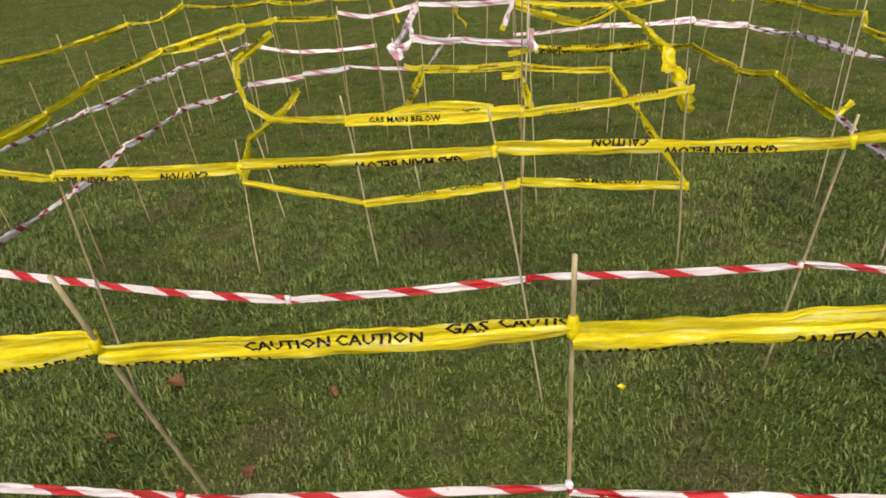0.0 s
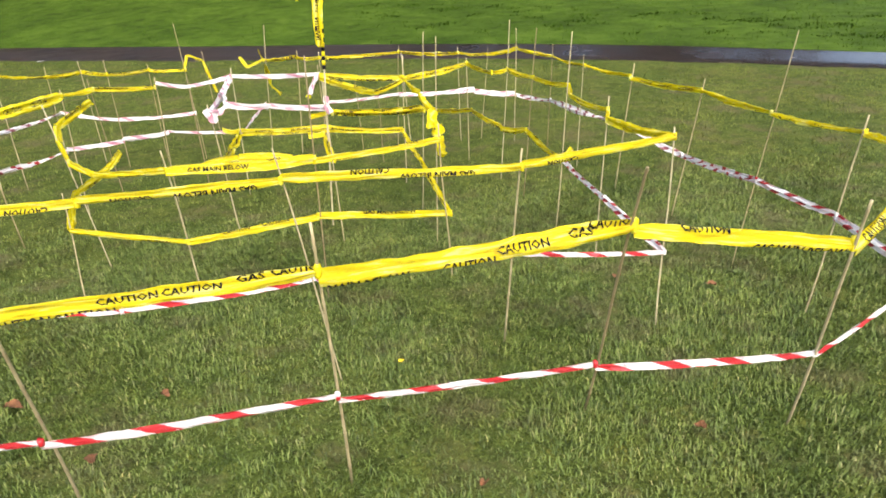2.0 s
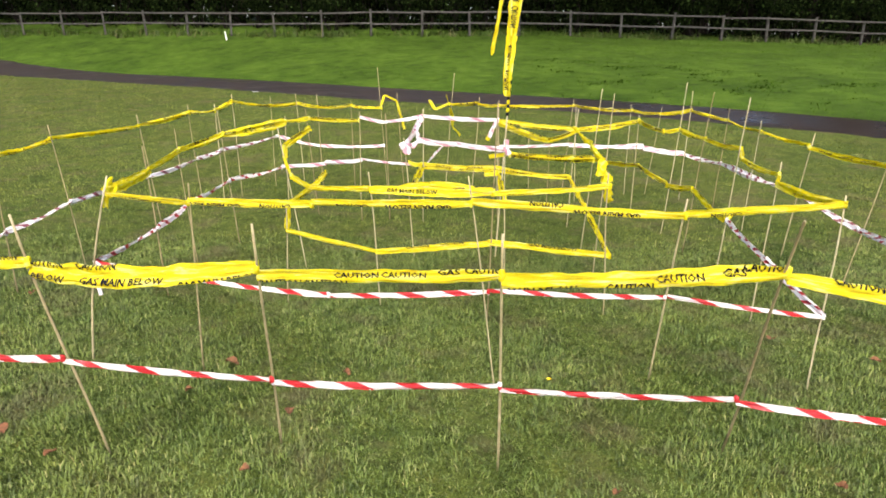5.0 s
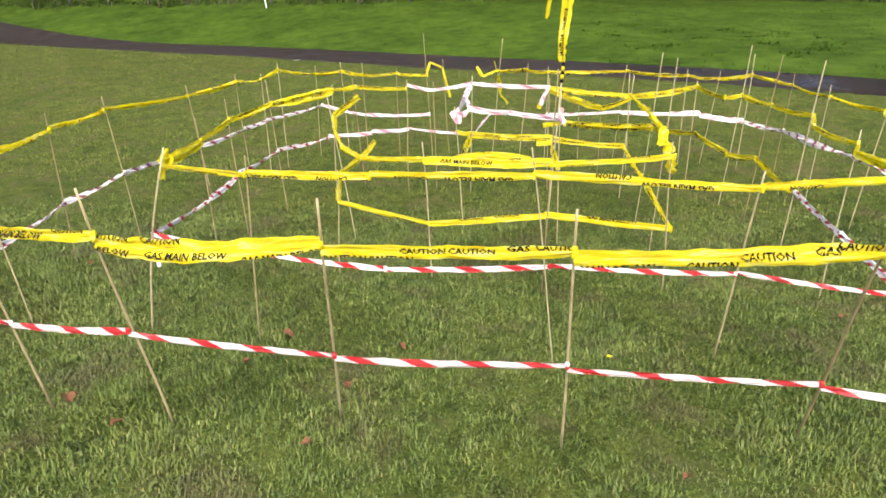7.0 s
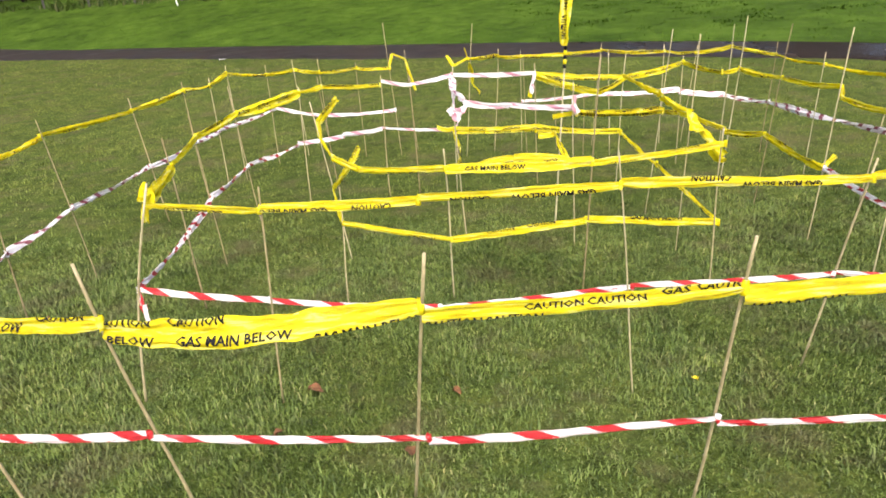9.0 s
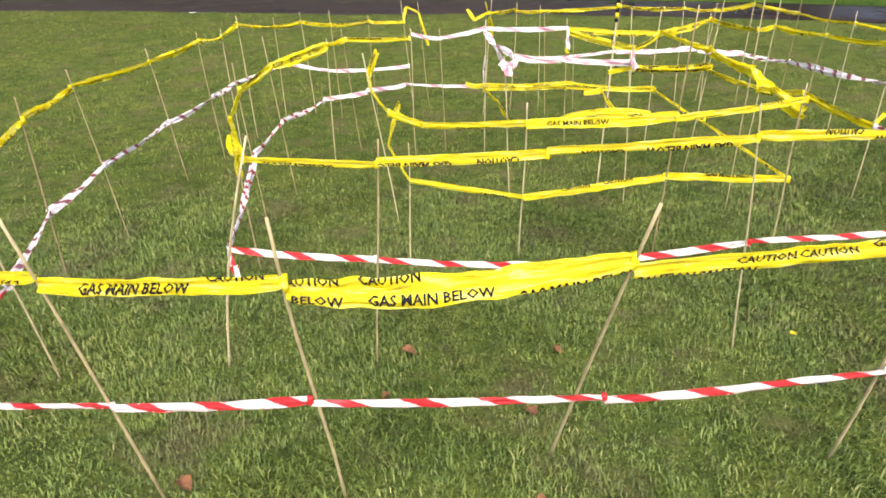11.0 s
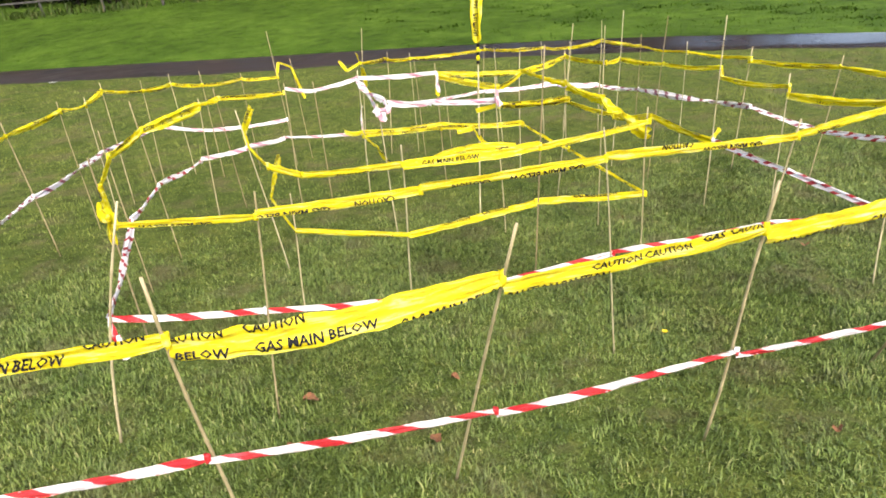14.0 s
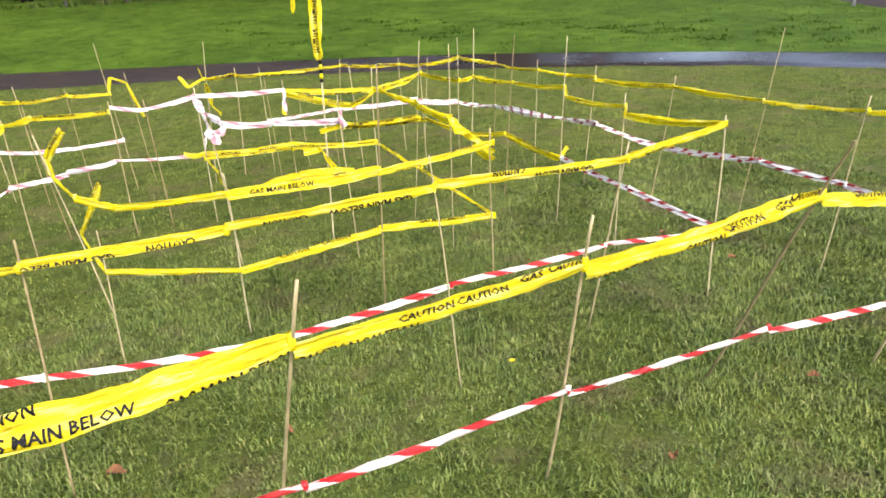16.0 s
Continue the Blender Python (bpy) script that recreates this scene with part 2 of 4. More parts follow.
# ---- helpers for meshes ----
def mesh_object(name, verts, faces, mat, parent=None, label="", smooth=False):
    me = bpy.data.meshes.new(name)
    me.from_pydata([tuple(map(float, v)) for v in verts], [], faces)
    if mat:
        me.materials.append(mat)
    if smooth:
        me.polygons.foreach_set("use_smooth", [True] * len(me.polygons))
    ob = new(name, me)
    if parent:
        ob.parent = parent
    if label:
        tagged(ob, label)
    return ob


def empty(name, label, category, group="", kind="", at=(0, 0, 0)):
    e = new(name)
    e.location = at
    return tagged(e, label, category, group, kind)


# ---- the ground: one sheet with a bank behind the path ----
def ground_height(x, y):
    """Height of the lawn, level in front, then rising past the path to the foot of the fence; works on arrays."""
    u = np.minimum(y + 0.3 * x, 46.0)
    lawn = 0.055 * 0.9 * np.log1p(np.exp(np.minimum((u - 6.2) / 0.9, 60.0)))
    near = 16.3 - 0.56 * np.maximum(x, -12.0) - 0.25 * np.minimum(x + 12.0, 0.0)
    crest = 28.6 + 0.06 * x - 0.23 * np.minimum(x + 5.0, 0.0)
    part = (y - near) / np.maximum(crest - near, 4.0)
    part = np.minimum(0.08 * np.log1p(np.exp(np.clip(part / 0.08, -60.0, 60.0))), 1.5)
    rise = np.clip(1.0 - np.where(x < 3.5, 0.010, 0.042) * (x - 3.5), 0.0, 1.7)
    return lawn + rise * part


def ground_z(x, y):
    return float(ground_height(np.float64(x), np.float64(y)))


def ground_axis(lo, hi, near_lo, near_hi, step):
    out, v = [], near_lo
    while v <= near_hi + 1e-6:
        out.append(v)
        v += step
    a, b, d = [], [], step
    v = near_hi
    while v < hi:
        d *= 1.35
        v = min(hi, v + d)
        b.append(v)
    v, d = near_lo, step
    while v > lo:
        d *= 1.35
        v = max(lo, v - d)
        a.append(v)
    return a[::-1] + out + b


gx = ground_axis(-600, 600, -32, 28, 0.4)
gy = ground_axis(-400, 800, -3, 42, 0.4)
gv = [(x, y, ground_z(x, y) + 0.012 * noise.noise((x * 0.9, y * 0.9, 0.0))) for y in gy for x in gx]
w = len(gx)
gf = [(j * w + i, j * w + i + 1, (j + 1) * w + i + 1, (j + 1) * w + i) for j in range(len(gy) - 1) for i in range(w - 1)]
tagged(mesh_object("ground", gv, gf, LAWN, smooth=True), "mown green lawn rising to a grassy bank", "lawn", kind="structure")

# the path: centre line and width
PATH_LINE = [(-60, 50.0), (-32, 32.5), (-18.5, 24.7), (-9.9, 20.4), (-5.3, 17.95), (-1.7, 15.9), (2.27, 13.85), (6.15, 11.4), (9.3, 8.7), (11.1, 6.65), (22, -5.5), (40, -24)]
PATH_HALF = [1.3, 1.3, 1.15, 1.1, 1.1, 1.1, 1.0, 1.0, 0.88, 0.95, 1.0, 1.0]


def beyond_path(x, y):
    """How far a place lies behind the path's centre line, roughly; works on arrays."""
    return (y + 0.56 * x - 14.9 + 0.4 * np.maximum(x - 6.3, 0.0)) * 0.87



def smooth_line(points, per):
    pts = [Vector(p) for p in points]
    out = []
    for i in range(len(pts) - 1):
        p0, p1, p2, p3 = pts[max(i - 1, 0)], pts[i], pts[i + 1], pts[min(i + 2, len(pts) - 1)]
        for k in range(per):
            s = k / per
            out.append(0.5 * ((2 * p1) + (p2 - p0) * s + (2 * p0 - 5 * p1 + 4 * p2 - p3) * s * s + (3 * p1 - p0 - 3 * p2 + p3) * s ** 3))
    return out + [pts[-1]]


def build_path(name, label, centre, half, mat):
    line = smooth_line([(x, y, h) for (x, y), h in zip(centre, half)], 24)
    verts, faces, cols = [], [], 9
    for i, p in enumerate(line):
        d = (line[min(i + 1, len(line) - 1)] - line[max(i - 1, 0)])
        n = Vector((-d.y, d.x, 0)).normalized()
        for c in range(cols):
            s = -1 + 2 * c / (cols - 1)
            edge = 0.12 * noise.noise((i * 0.6, s * 7, 3.0)) if c in (0, cols - 1) else 0
            q = Vector((p.x, p.y, 0)) + n * (s * p.z + edge)
            verts.append((q.x, q.y, ground_z(q.x, q.y) + 0.035 - (0.05 if c in (0, cols - 1) else 0.0) - 0.01 * s * s))
    for i in range(len(line) - 1):
        for c in range(cols - 1):
            faces.append((i * cols + c, (i + 1) * cols + c, (i + 1) * cols + c + 1, i * cols + c + 1))
    return tagged(mesh_object(name, verts, faces, mat, smooth=True), label, name, kind="structure")


build_path("path", "wet dark tarmac path crossing the grass", PATH_LINE, PATH_HALF, ASPHALT)
build_path("road", "dark tarmac road behind a low rail", [(29.6, 25.6), (26.9, 20.8), (25.5, 18.4), (24.1, 16.0), (22.9, 13.6), (21.4, 11.2), (20.0, 8.8), (17.3, 3.9)], [2.3] * 8, DRY_ASPHALT)

# ---- bamboo canes: foot x, foot y, head x, head y, head z ----
CANES_FRONT = [
    (-2.74, 1.38, -2.80, 1.34, 1.06),    (-2.71, 2.08, -2.82, 2.02, 1.08), (-2.03, 1.30, -2.18, 1.18, 1.09), (-1.44, 1.24, -1.50, 1.00, 1.10), (-0.74, 1.35, -0.63, 0.89, 1.11),
    (0.20, 1.20, 0.17, 0.93, 1.08), (1.17, 1.38, 1.05, 0.81, 1.17), (1.89, 1.08, 1.73, 0.76, 1.02), (2.52, 1.13, 2.37, 1.10, 1.05),
]
CANES_SECOND = [
    (-1.34, 1.98, -1.25, 1.85, 1.04), (0.22, 1.86, 0.06, 1.70, 1.12), (1.02, 1.99, 1.03, 1.75, 1.02),
    (1.81, 1.92, 1.82, 1.93, 1.01), (1.87, 2.76, 1.905, 2.76, 1.03), (1.87, 3.42, 1.948, 3.41, 1.355), (1.90, 4.22, 1.956, 4.09, 1.35),
    (1.88, 4.78, 1.956, 4.74, 1.39), (1.77, 5.50, 1.77, 5.50, 1.04), (1.03, 4.96, 1.07, 4.95, 1.14),
]
CANES_LEFT = [
    (-3.06, 3.00, -2.97, 2.88, 1.08), (-2.94, 3.63, -3.03, 3.59, 1.10), (-2.87, 4.81, -2.97, 4.78, 1.06), (-2.70, 5.40, -2.73, 5.34, 1.11),
    (-2.63, 5.80, -2.63, 5.78, 1.08), (-2.52, 6.08, -2.53, 6.03, 1.17), (-2.00, 3.02, -2.04, 3.00, 1.04), (-2.05, 3.66, -2.10, 3.62, 1.08),
    (-1.93, 4.28, -2.01, 4.24, 1.16), (-1.68, 5.00, -1.64, 4.92, 1.05), (-1.46, 5.34, -1.54, 5.30, 1.08), (-0.98, 5.12, -0.97, 5.08, 1.08),
]
CANES_BACK = [
    (-2.29, 6.64, -2.29, 6.64, 1.10), (-2.00, 6.90, -2.05, 6.90, 1.12), (-1.69, 6.59, -1.72, 6.59, 1.14), (-1.31, 6.66, -1.33, 6.66, 1.07),
    (-0.91, 6.64, -1.00, 6.63, 1.45), (-0.72, 6.82, -0.80, 6.84, 1.15), (-0.20, 6.35, -0.095, 6.18, 1.405), (0.12, 6.48, 0.19, 6.47, 1.13),
    (0.41, 6.38, 0.41, 6.38, 1.11), (1.18, 6.42, 1.259, 6.40, 1.115), (1.89, 6.30, 1.88, 6.30, 1.08), (2.12, 6.30, 2.21, 6.26, 1.055),
    (2.44, 6.05, 2.415, 5.93, 1.255),
]
CANES_RIGHT = [
    (2.68, 5.68, 2.70, 5.63, 1.10), (2.66, 4.86, 2.677, 4.83, 1.064), (2.69, 4.14, 2.79, 4.12, 1.04), (2.77, 3.39, 2.89, 3.32, 1.00),
    (2.62, 2.46, 2.76, 2.36, 1.36), (2.57, 1.80, 2.66, 1.73, 1.03),
]
CANES_CORE = [
    (-1.14, 2.94, -1.11, 2.94, 0.72), (-0.51, 2.95, -0.53, 2.69, 0.95), (0.20, 2.75, 0.221, 2.57, 1.37), (0.96, 2.83, 0.88, 2.67, 0.97),
    (-1.18, 3.65, -1.33, 3.61, 1.10), (1.03, 4.18, 1.061, 3.92, 1.376), (0.99, 3.42, 1.05, 3.45, 1.37), (0.36, 3.62, 0.33, 3.60, 1.12),
    (-0.37, 5.12, -0.36, 5.03, 1.12), (-0.36, 3.98, -0.43, 3.84, 1.00), (0.44, 6.18, 0.40, 6.16, 1.05), (0.38, 5.20, 0.35, 5.17, 1.09),
    (0.79, 6.36, 0.76, 6.36, 0.80), (0.93, 5.74, 0.92, 5.74, 0.75), (1.27, 6.00, 1.22, 6.00, 1.08), (-0.71, 5.18, -0.73, 5.14, 1.06),
]


def cane_mesh(name, length, seed, bow=0.0):
    """A bamboo culm with swollen nodes, gently crooked and tapering; it stands on z = 0."""
    rnd = random.Random(seed)
    rings, verts, faces, sides = [], [], [], 8
    z, joints = 0.0, []
    while z < length:
        z += rnd.uniform(0.13, 0.2)
        joints.append(z)
    zs = sorted({0.0, length} | {q + d for q in joints for d in (-0.008, 0.0, 0.008) if 0 < q + d < length})
    bend = [(rnd.uniform(-0.006, 0.006), rnd.uniform(-0.006, 0.006)) for _ in range(3)]
    for q in zs:
        s = q / length
        r = 0.0060 - 0.0014 * s
        if any(abs(q - j) < 0.001 for j in joints):
            r *= 1.28
        ox = (bend[0][0] + bow) * math.sin(math.pi * s) + bend[1][0] * math.sin(2 * math.pi * s)
        oy = bend[0][1] * math.sin(math.pi * s) + bend[1][1] * math.sin(2 * math.pi * s)
        for k in range(sides):
            an = 2 * math.pi * k / sides
            verts.append((ox + r * math.cos(an), oy + r * math.sin(an), q))
    for i in range(len(zs) - 1):
        for k in range(sides):
            faces.append((i * sides + k, i * sides + (k + 1) % sides, (i + 1) * sides + (k + 1) % sides, (i + 1) * sides + k))
    faces.append(tuple(range(sides))[::-1])
    faces.append(tuple(range((len(zs) - 1) * sides, len(zs) * sides)))
    me = bpy.data.meshes.new(name)
    me.from_pydata(verts, [], faces)
    me.materials.append(BAMBOO)
    me.polygons.foreach_set("use_smooth", [True] * len(me.polygons))
    return me


CULMS = [cane_mesh("bamboo_cane", 1.2, s) for s in range(6)]


def plant_cane(i, x, y, hx, hy, hz, label, thick=1.0):
    z = ground_z(x, y) - 0.06
    d = Vector((hx - x, hy - y, hz - z))
    ob = new("bamboo_cane", CULMS[i % len(CULMS)])
    turn = d.to_track_quat("Z", "X").to_matrix().to_4x4()
    ob.matrix_world = Matrix.Translation((x, y, z)) @ turn @ Matrix.Rotation(i * 1.7, 4, "Z") @ Matrix.Diagonal((thick, thick, d.length / 1.2, 1))
    return tagged(ob, label, "cane", "canes of the tape maze")


for row, label in ((CANES_FRONT, "thin pale bamboo cane stuck in the lawn holding two tapes"), (CANES_SECOND, "thin bamboo cane holding tape of the second ring"),
                   (CANES_LEFT, "thin leaning bamboo cane stuck in the lawn"), (CANES_BACK, "thin bamboo cane holding the far yellow tape"),
                   (CANES_RIGHT, "thin bamboo cane holding yellow and striped tape"), (CANES_CORE, "thin bamboo cane in the middle of the tape maze")):
    for i, c in enumerate(row):
        thick = 0.95 if c[1] < 1.7 else random.Random(i * 7 + len(label)).uniform(0.62, 0.85)
        plant_cane(i, *c, label, 0.5 if c[4] == 1.36 else thick)


# the corner cane is bowed sideways
CULMS.insert(0, cane_mesh("bamboo_cane", 1.2, 31, 0.04))
plant_cane(0, -1.995, 2.06, -1.742, 2.036, 1.034, "thin bowed bamboo cane at a corner of the second ring")


# ---- plastic tape ----
def text_mesh(words):
    c = bpy.data.curves.new("print", "FONT")
    c.body, c.size, c.resolution_u, c.offset = words, 1.0, 1, 0.028
    ob = new("print", c)
    dg = bpy.context.evaluated_depsgraph_get()
    me = bpy.data.meshes.new_from_object(ob.evaluated_get(dg))
    bm = bmesh.new()
    bm.from_mesh(me)
    bmesh.ops.triangulate(bm, faces=bm.faces[:])
    for longest in (0.5, 0.28, 0.2):
        edges = [e for e in bm.edges if e.calc_length() > longest]
        bmesh.ops.subdivide_edges(bm, edges=edges, cuts=1)
        bmesh.ops.triangulate(bm, faces=[f for f in bm.faces if len(f.verts) > 3])
    bm.verts.index_update()
    co = [v.co.copy() for v in bm.verts]
    fa = [tuple(v.index for v in f.verts) for f in bm.faces]
    bm.free()
    bpy.data.objects.remove(ob)
    bpy.data.meshes.remove(me)
    x0, x1 = min(v.x for v in co), max(v.x for v in co)
    y0, y1 = min(v.y for v in co), max(v.y for v in co)
    return [((v.x - x0) / (x1 - x0), (v.y - y0) / (y1 - y0)) for v in co], fa


WORDS = {"CAUTION": text_mesh("CAUTION"), "GAS MAIN BELOW": text_mesh("GAS MAIN BELOW"), "GAS": text_mesh("GAS")}
LENGTHS = {"GAS": 0.075, "CAUTION": 0.152, "GAS MAIN BELOW": 0.31}


WIND = Vector((-0.5, 0.85, 0.0))  # the breeze leans every tape the same way


class Film:
    """One stretch of tape between two ties: a folded film, gathered at its ends."""

    def __init__(self, p0, p1, width, seed, sag=0.012, tilt=0.25, ends=0.5, lean=0.38, twist=0.0, crush=1.0, first=None):
        self.p0, self.p1, self.width, self.sag, self.ends = Vector(p0), Vector(p1), width, sag, ends
        self.len = (self.p1 - self.p0).length
        self.lean = lean
        rnd = random.Random(seed)
        self.t0, self.t1, self.t2 = rnd.uniform(-tilt, tilt), rnd.uniform(-tilt, tilt), rnd.uniform(-tilt, tilt)
        self.off = Vector((seed * 3.7, seed * 1.3, 0))
        self.peak = rnd.uniform(0.3, 0.7)
        self.twist, self.crush = twist * rnd.choice((-1, 1)), crush
        if first is not None:
            self.t0 = first

    def at(self, s, v):
        """Place of the film at s along (0 to 1) and v across (-1 to 1)."""
        c = self.p0.lerp(self.p1, s)
        c.z -= self.sag * 4 * s * (1 - s)
        d = (self.p1 - self.p0).normalized()
        side = Vector((d.y, -d.x, 0))
        side = side.normalized() if side.length > 1e-4 else Vector((0, -1, 0))
        up = d.cross(side)
        up = -up if up.z < 0 else up
        side = -side if side.dot(WIND) < 0 else side
        an = self.lean + self.t0 * (1 - s) + self.t1 * s + self.t2 * math.sin(math.pi * s) + self.twist * 6.283 * self.len * s
        across = up * math.cos(an) + side * math.sin(an)
        out = side * math.cos(an) - up * math.sin(an)
        belly = math.sin(math.pi * min(1.0, max(0.0, s)) ** (math.log(0.5) / math.log(self.peak))) if self.peak > 0 else 1
        lo = self.ends[0] * (1 - s) + self.ends[1] * s if isinstance(self.ends, tuple) else self.ends
        wide = self.width * (lo + (1 - lo) * belly ** 0.35) * 0.5
        x = s * self.len
        cr = (abs(noise.noise(Vector((x * 11, v * 1.8, 0)) + self.off)) - 0.2) * 0.009 + noise.noise(Vector((x * 3, v * 1.6, 5)) + self.off) * 0.006
        edge = 1 + 0.30 * noise.noise(Vector((x * 4, 8 if v > 0 else -8, 2)) + self.off) + 0.24 * noise.noise(Vector((x * 15, 8 if v > 0 else -8, 6)) + self.off)
        ph = v * 1.15 + self.t0 * 2 + 1.1 * noise.noise(Vector((x * 1.3, 4, 9)) + self.off)
        fold = wide * 0.62 * (abs((ph % 1.6) - 0.8) - 0.4)
        return c + across * (wide * v * edge) + out * (cr * self.crush + fold * self.crush)

    def mesh(self, u0):
        n = max(6, int(self.len / 0.022))
        vs = (-1, -0.78, -0.55, -0.33, -0.11, 0.11, 0.33, 0.55, 0.78, 1)
        k = len(vs)
        verts, uvs, faces = [], [], []
        for back in (0, 1):
            for i in range(n + 1):
                for v in vs:
                    p = self.at(i / n, v)
                    if back:
                        q = self.at(min(1, i / n + 0.01), v) - self.at(max(0, i / n - 0.01), v)
                        nn = q.cross(self.at(i / n, 1) - self.at(i / n, -1)).normalized()
                        p = p + nn * (0.0025 * (1 - abs(v)) + 0.0006)
                    verts.append(p)
                    uvs.append((u0 + i / n * self.len, v * 0.5 + 0.5 + 0.7 * back))
        m = (n + 1) * k
        for i in range(n):
            for c in range(k - 1):
                q = (i * k + c, (i + 1) * k + c, (i + 1) * k + c + 1, i * k + c + 1)
                faces.append(q)
                faces.append(tuple(m + j for j in q[::-1]))
        return verts, faces, uvs

    def lettering(self, lines, flip, phase, gap=0.03):
        """lines: rows of (words, v low, v high); what lies past a fold is hidden. One mesh for each printing of the words."""
        made = []
        for words, lo, hi, *only in lines:
            pts, fa = WORDS[words]
            size, u = LENGTHS[words], only[0] if only else phase
            while u < self.len - 0.08:
                verts = []
                for x, y in pts:
                    s, v = (u + x * size) / self.len, lo + y * (hi - lo)
                    if flip:
                        s, v = (u + (1 - x) * size) / self.len, lo + (1 - y) * (hi - lo)
                    v, s = max(-1.0, min(1.0, v)), max(0.012, min(0.988, s))
                    p = self.at(s, v)
                    q = self.at(min(1, s + 0.01), v) - self.at(max(0, s - 0.01), v)
                    nn = q.cross(self.at(s, 1) - self.at(s, -1)).normalized()
                    if nn.y > 0:
                        nn = -nn
                    verts.append(p + nn * 0.0042)
                made.append((verts, fa))
                if only:
                    break
                u += size + gap
        return made


def add_uv(me, uvs):
    layer = me.uv_layers.new(name="UVMap")
    for lp in me.loops:
        layer.data[lp.index].uv = uvs[lp.vertex_index]


def knot(parent, p, mat, size, seed):
    """A gathered wrap of film round a cane."""
    rnd = random.Random(seed)
    verts, faces, rings, sides = [], [], 5, 10
    for i in range(rings):
        z = (i / (rings - 1) - 0.5) * size
        for k in range(sides):
            an = 2 * math.pi * k / sides
            r = 0.007 + 0.05 * size * math.sin(math.pi * (i + 0.5) / rings) + size * rnd.uniform(-0.04, 0.1)
            verts.append((p[0] + r * math.cos(an), p[1] + r * math.sin(an), p[2] + z + rnd.uniform(-0.003, 0.003)))
    for i in range(rings - 1):
        for k in range(sides):
            faces.append((i * sides + k, i * sides + (k + 1) % sides, (i + 1) * sides + (k + 1) % sides, (i + 1) * sides + k))
    faces += [tuple(range(sides))[::-1], tuple(range((rings - 1) * sides, rings * sides))]
    ob = mesh_object("tie", verts, faces, mat, parent, smooth=True)
    add_uv(ob.data, [(v[2] * 2.0, v[0]) for v in verts])
    return ob


# what the folds leave in sight of the two printed lines
FRAGMENTS = ((("CAUTION", -1.6, -0.35),), (("GAS MAIN BELOW", 0.1, 1.4), ("CAUTION", -1.7, -0.7)), (("GAS MAIN BELOW", -1.5, -0.2),), (("CAUTION", -0.45, 0.5),), (("CAUTION", 0.35, 1.6), ("GAS MAIN BELOW", -1.6, -0.6)))
SEED = [10]


def tape(nodes, width, mat, label, text=None, flip=False, sag=0.012, tilt=0.3, ends=0.5, widths=None, ties=True, starts=None, lean=0.38, twist=0.0, crush=1.0, steps=None, group="tapes of the maze"):
    name = "caution_tape" if mat is YELLOW else "striped_tape"
    run = empty(name, label, "barrier tape", group)
    u, last = 0.0, None
    if not ties:
        ends = max(ends, 0.85)
    for i in range(len(nodes) - 1):
        SEED[0] += 1
        wd = widths[i] if widths else width * random.Random(SEED[0]).uniform(0.85, 1.15)
        step = steps[i] if steps else random.Random(SEED[0] + 3).uniform(-0.15, 0.3) * wd if ties else 0.0
        a, b = Vector(nodes[i]) + Vector((0, 0, step)), Vector(nodes[i + 1]) - Vector((0, 0, step * 0.5))
        film = Film(a, b, wd, SEED[0], sag[i] if isinstance(sag, list) else sag, tilt, ends[i] if isinstance(ends, list) else ends, lean, twist, crush, last)
        last = None if ties else film.t1
        verts, faces, uvs = film.mesh(u)
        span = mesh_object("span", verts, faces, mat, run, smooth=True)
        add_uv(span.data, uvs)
        u += film.len + 0.05
        if text is None and mat is YELLOW and film.len > 0.2:
            rnd = random.Random(SEED[0] + 11)
            for tv, tf in film.lettering(rnd.choice(FRAGMENTS), rnd.random() < 0.4, rnd.uniform(-0.1, 0.15), rnd.uniform(0.06, 0.2)):
                mesh_object("lettering", tv, tf, INK, span, "black printed warning words")
        if text and film.len > 0.3:
            lines = text[i] if isinstance(text, list) else text
            start, gap = starts[i] if starts else (random.Random(SEED[0] + 5).uniform(-0.15, 0.1), random.Random(SEED[0] + 7).uniform(0.03, 0.12))
            for tv, tf in film.lettering(lines, flip, start, gap):
                mesh_object("lettering", tv, tf, INK, span, "black printed warning words")
        if ties:
            knot(run, b, mat, min(0.045, wd * 0.9), SEED[0])
    return run


YL = "bright yellow plastic warning tape printed black, tied between canes"
RL = "red and white striped plastic tape tied between canes"
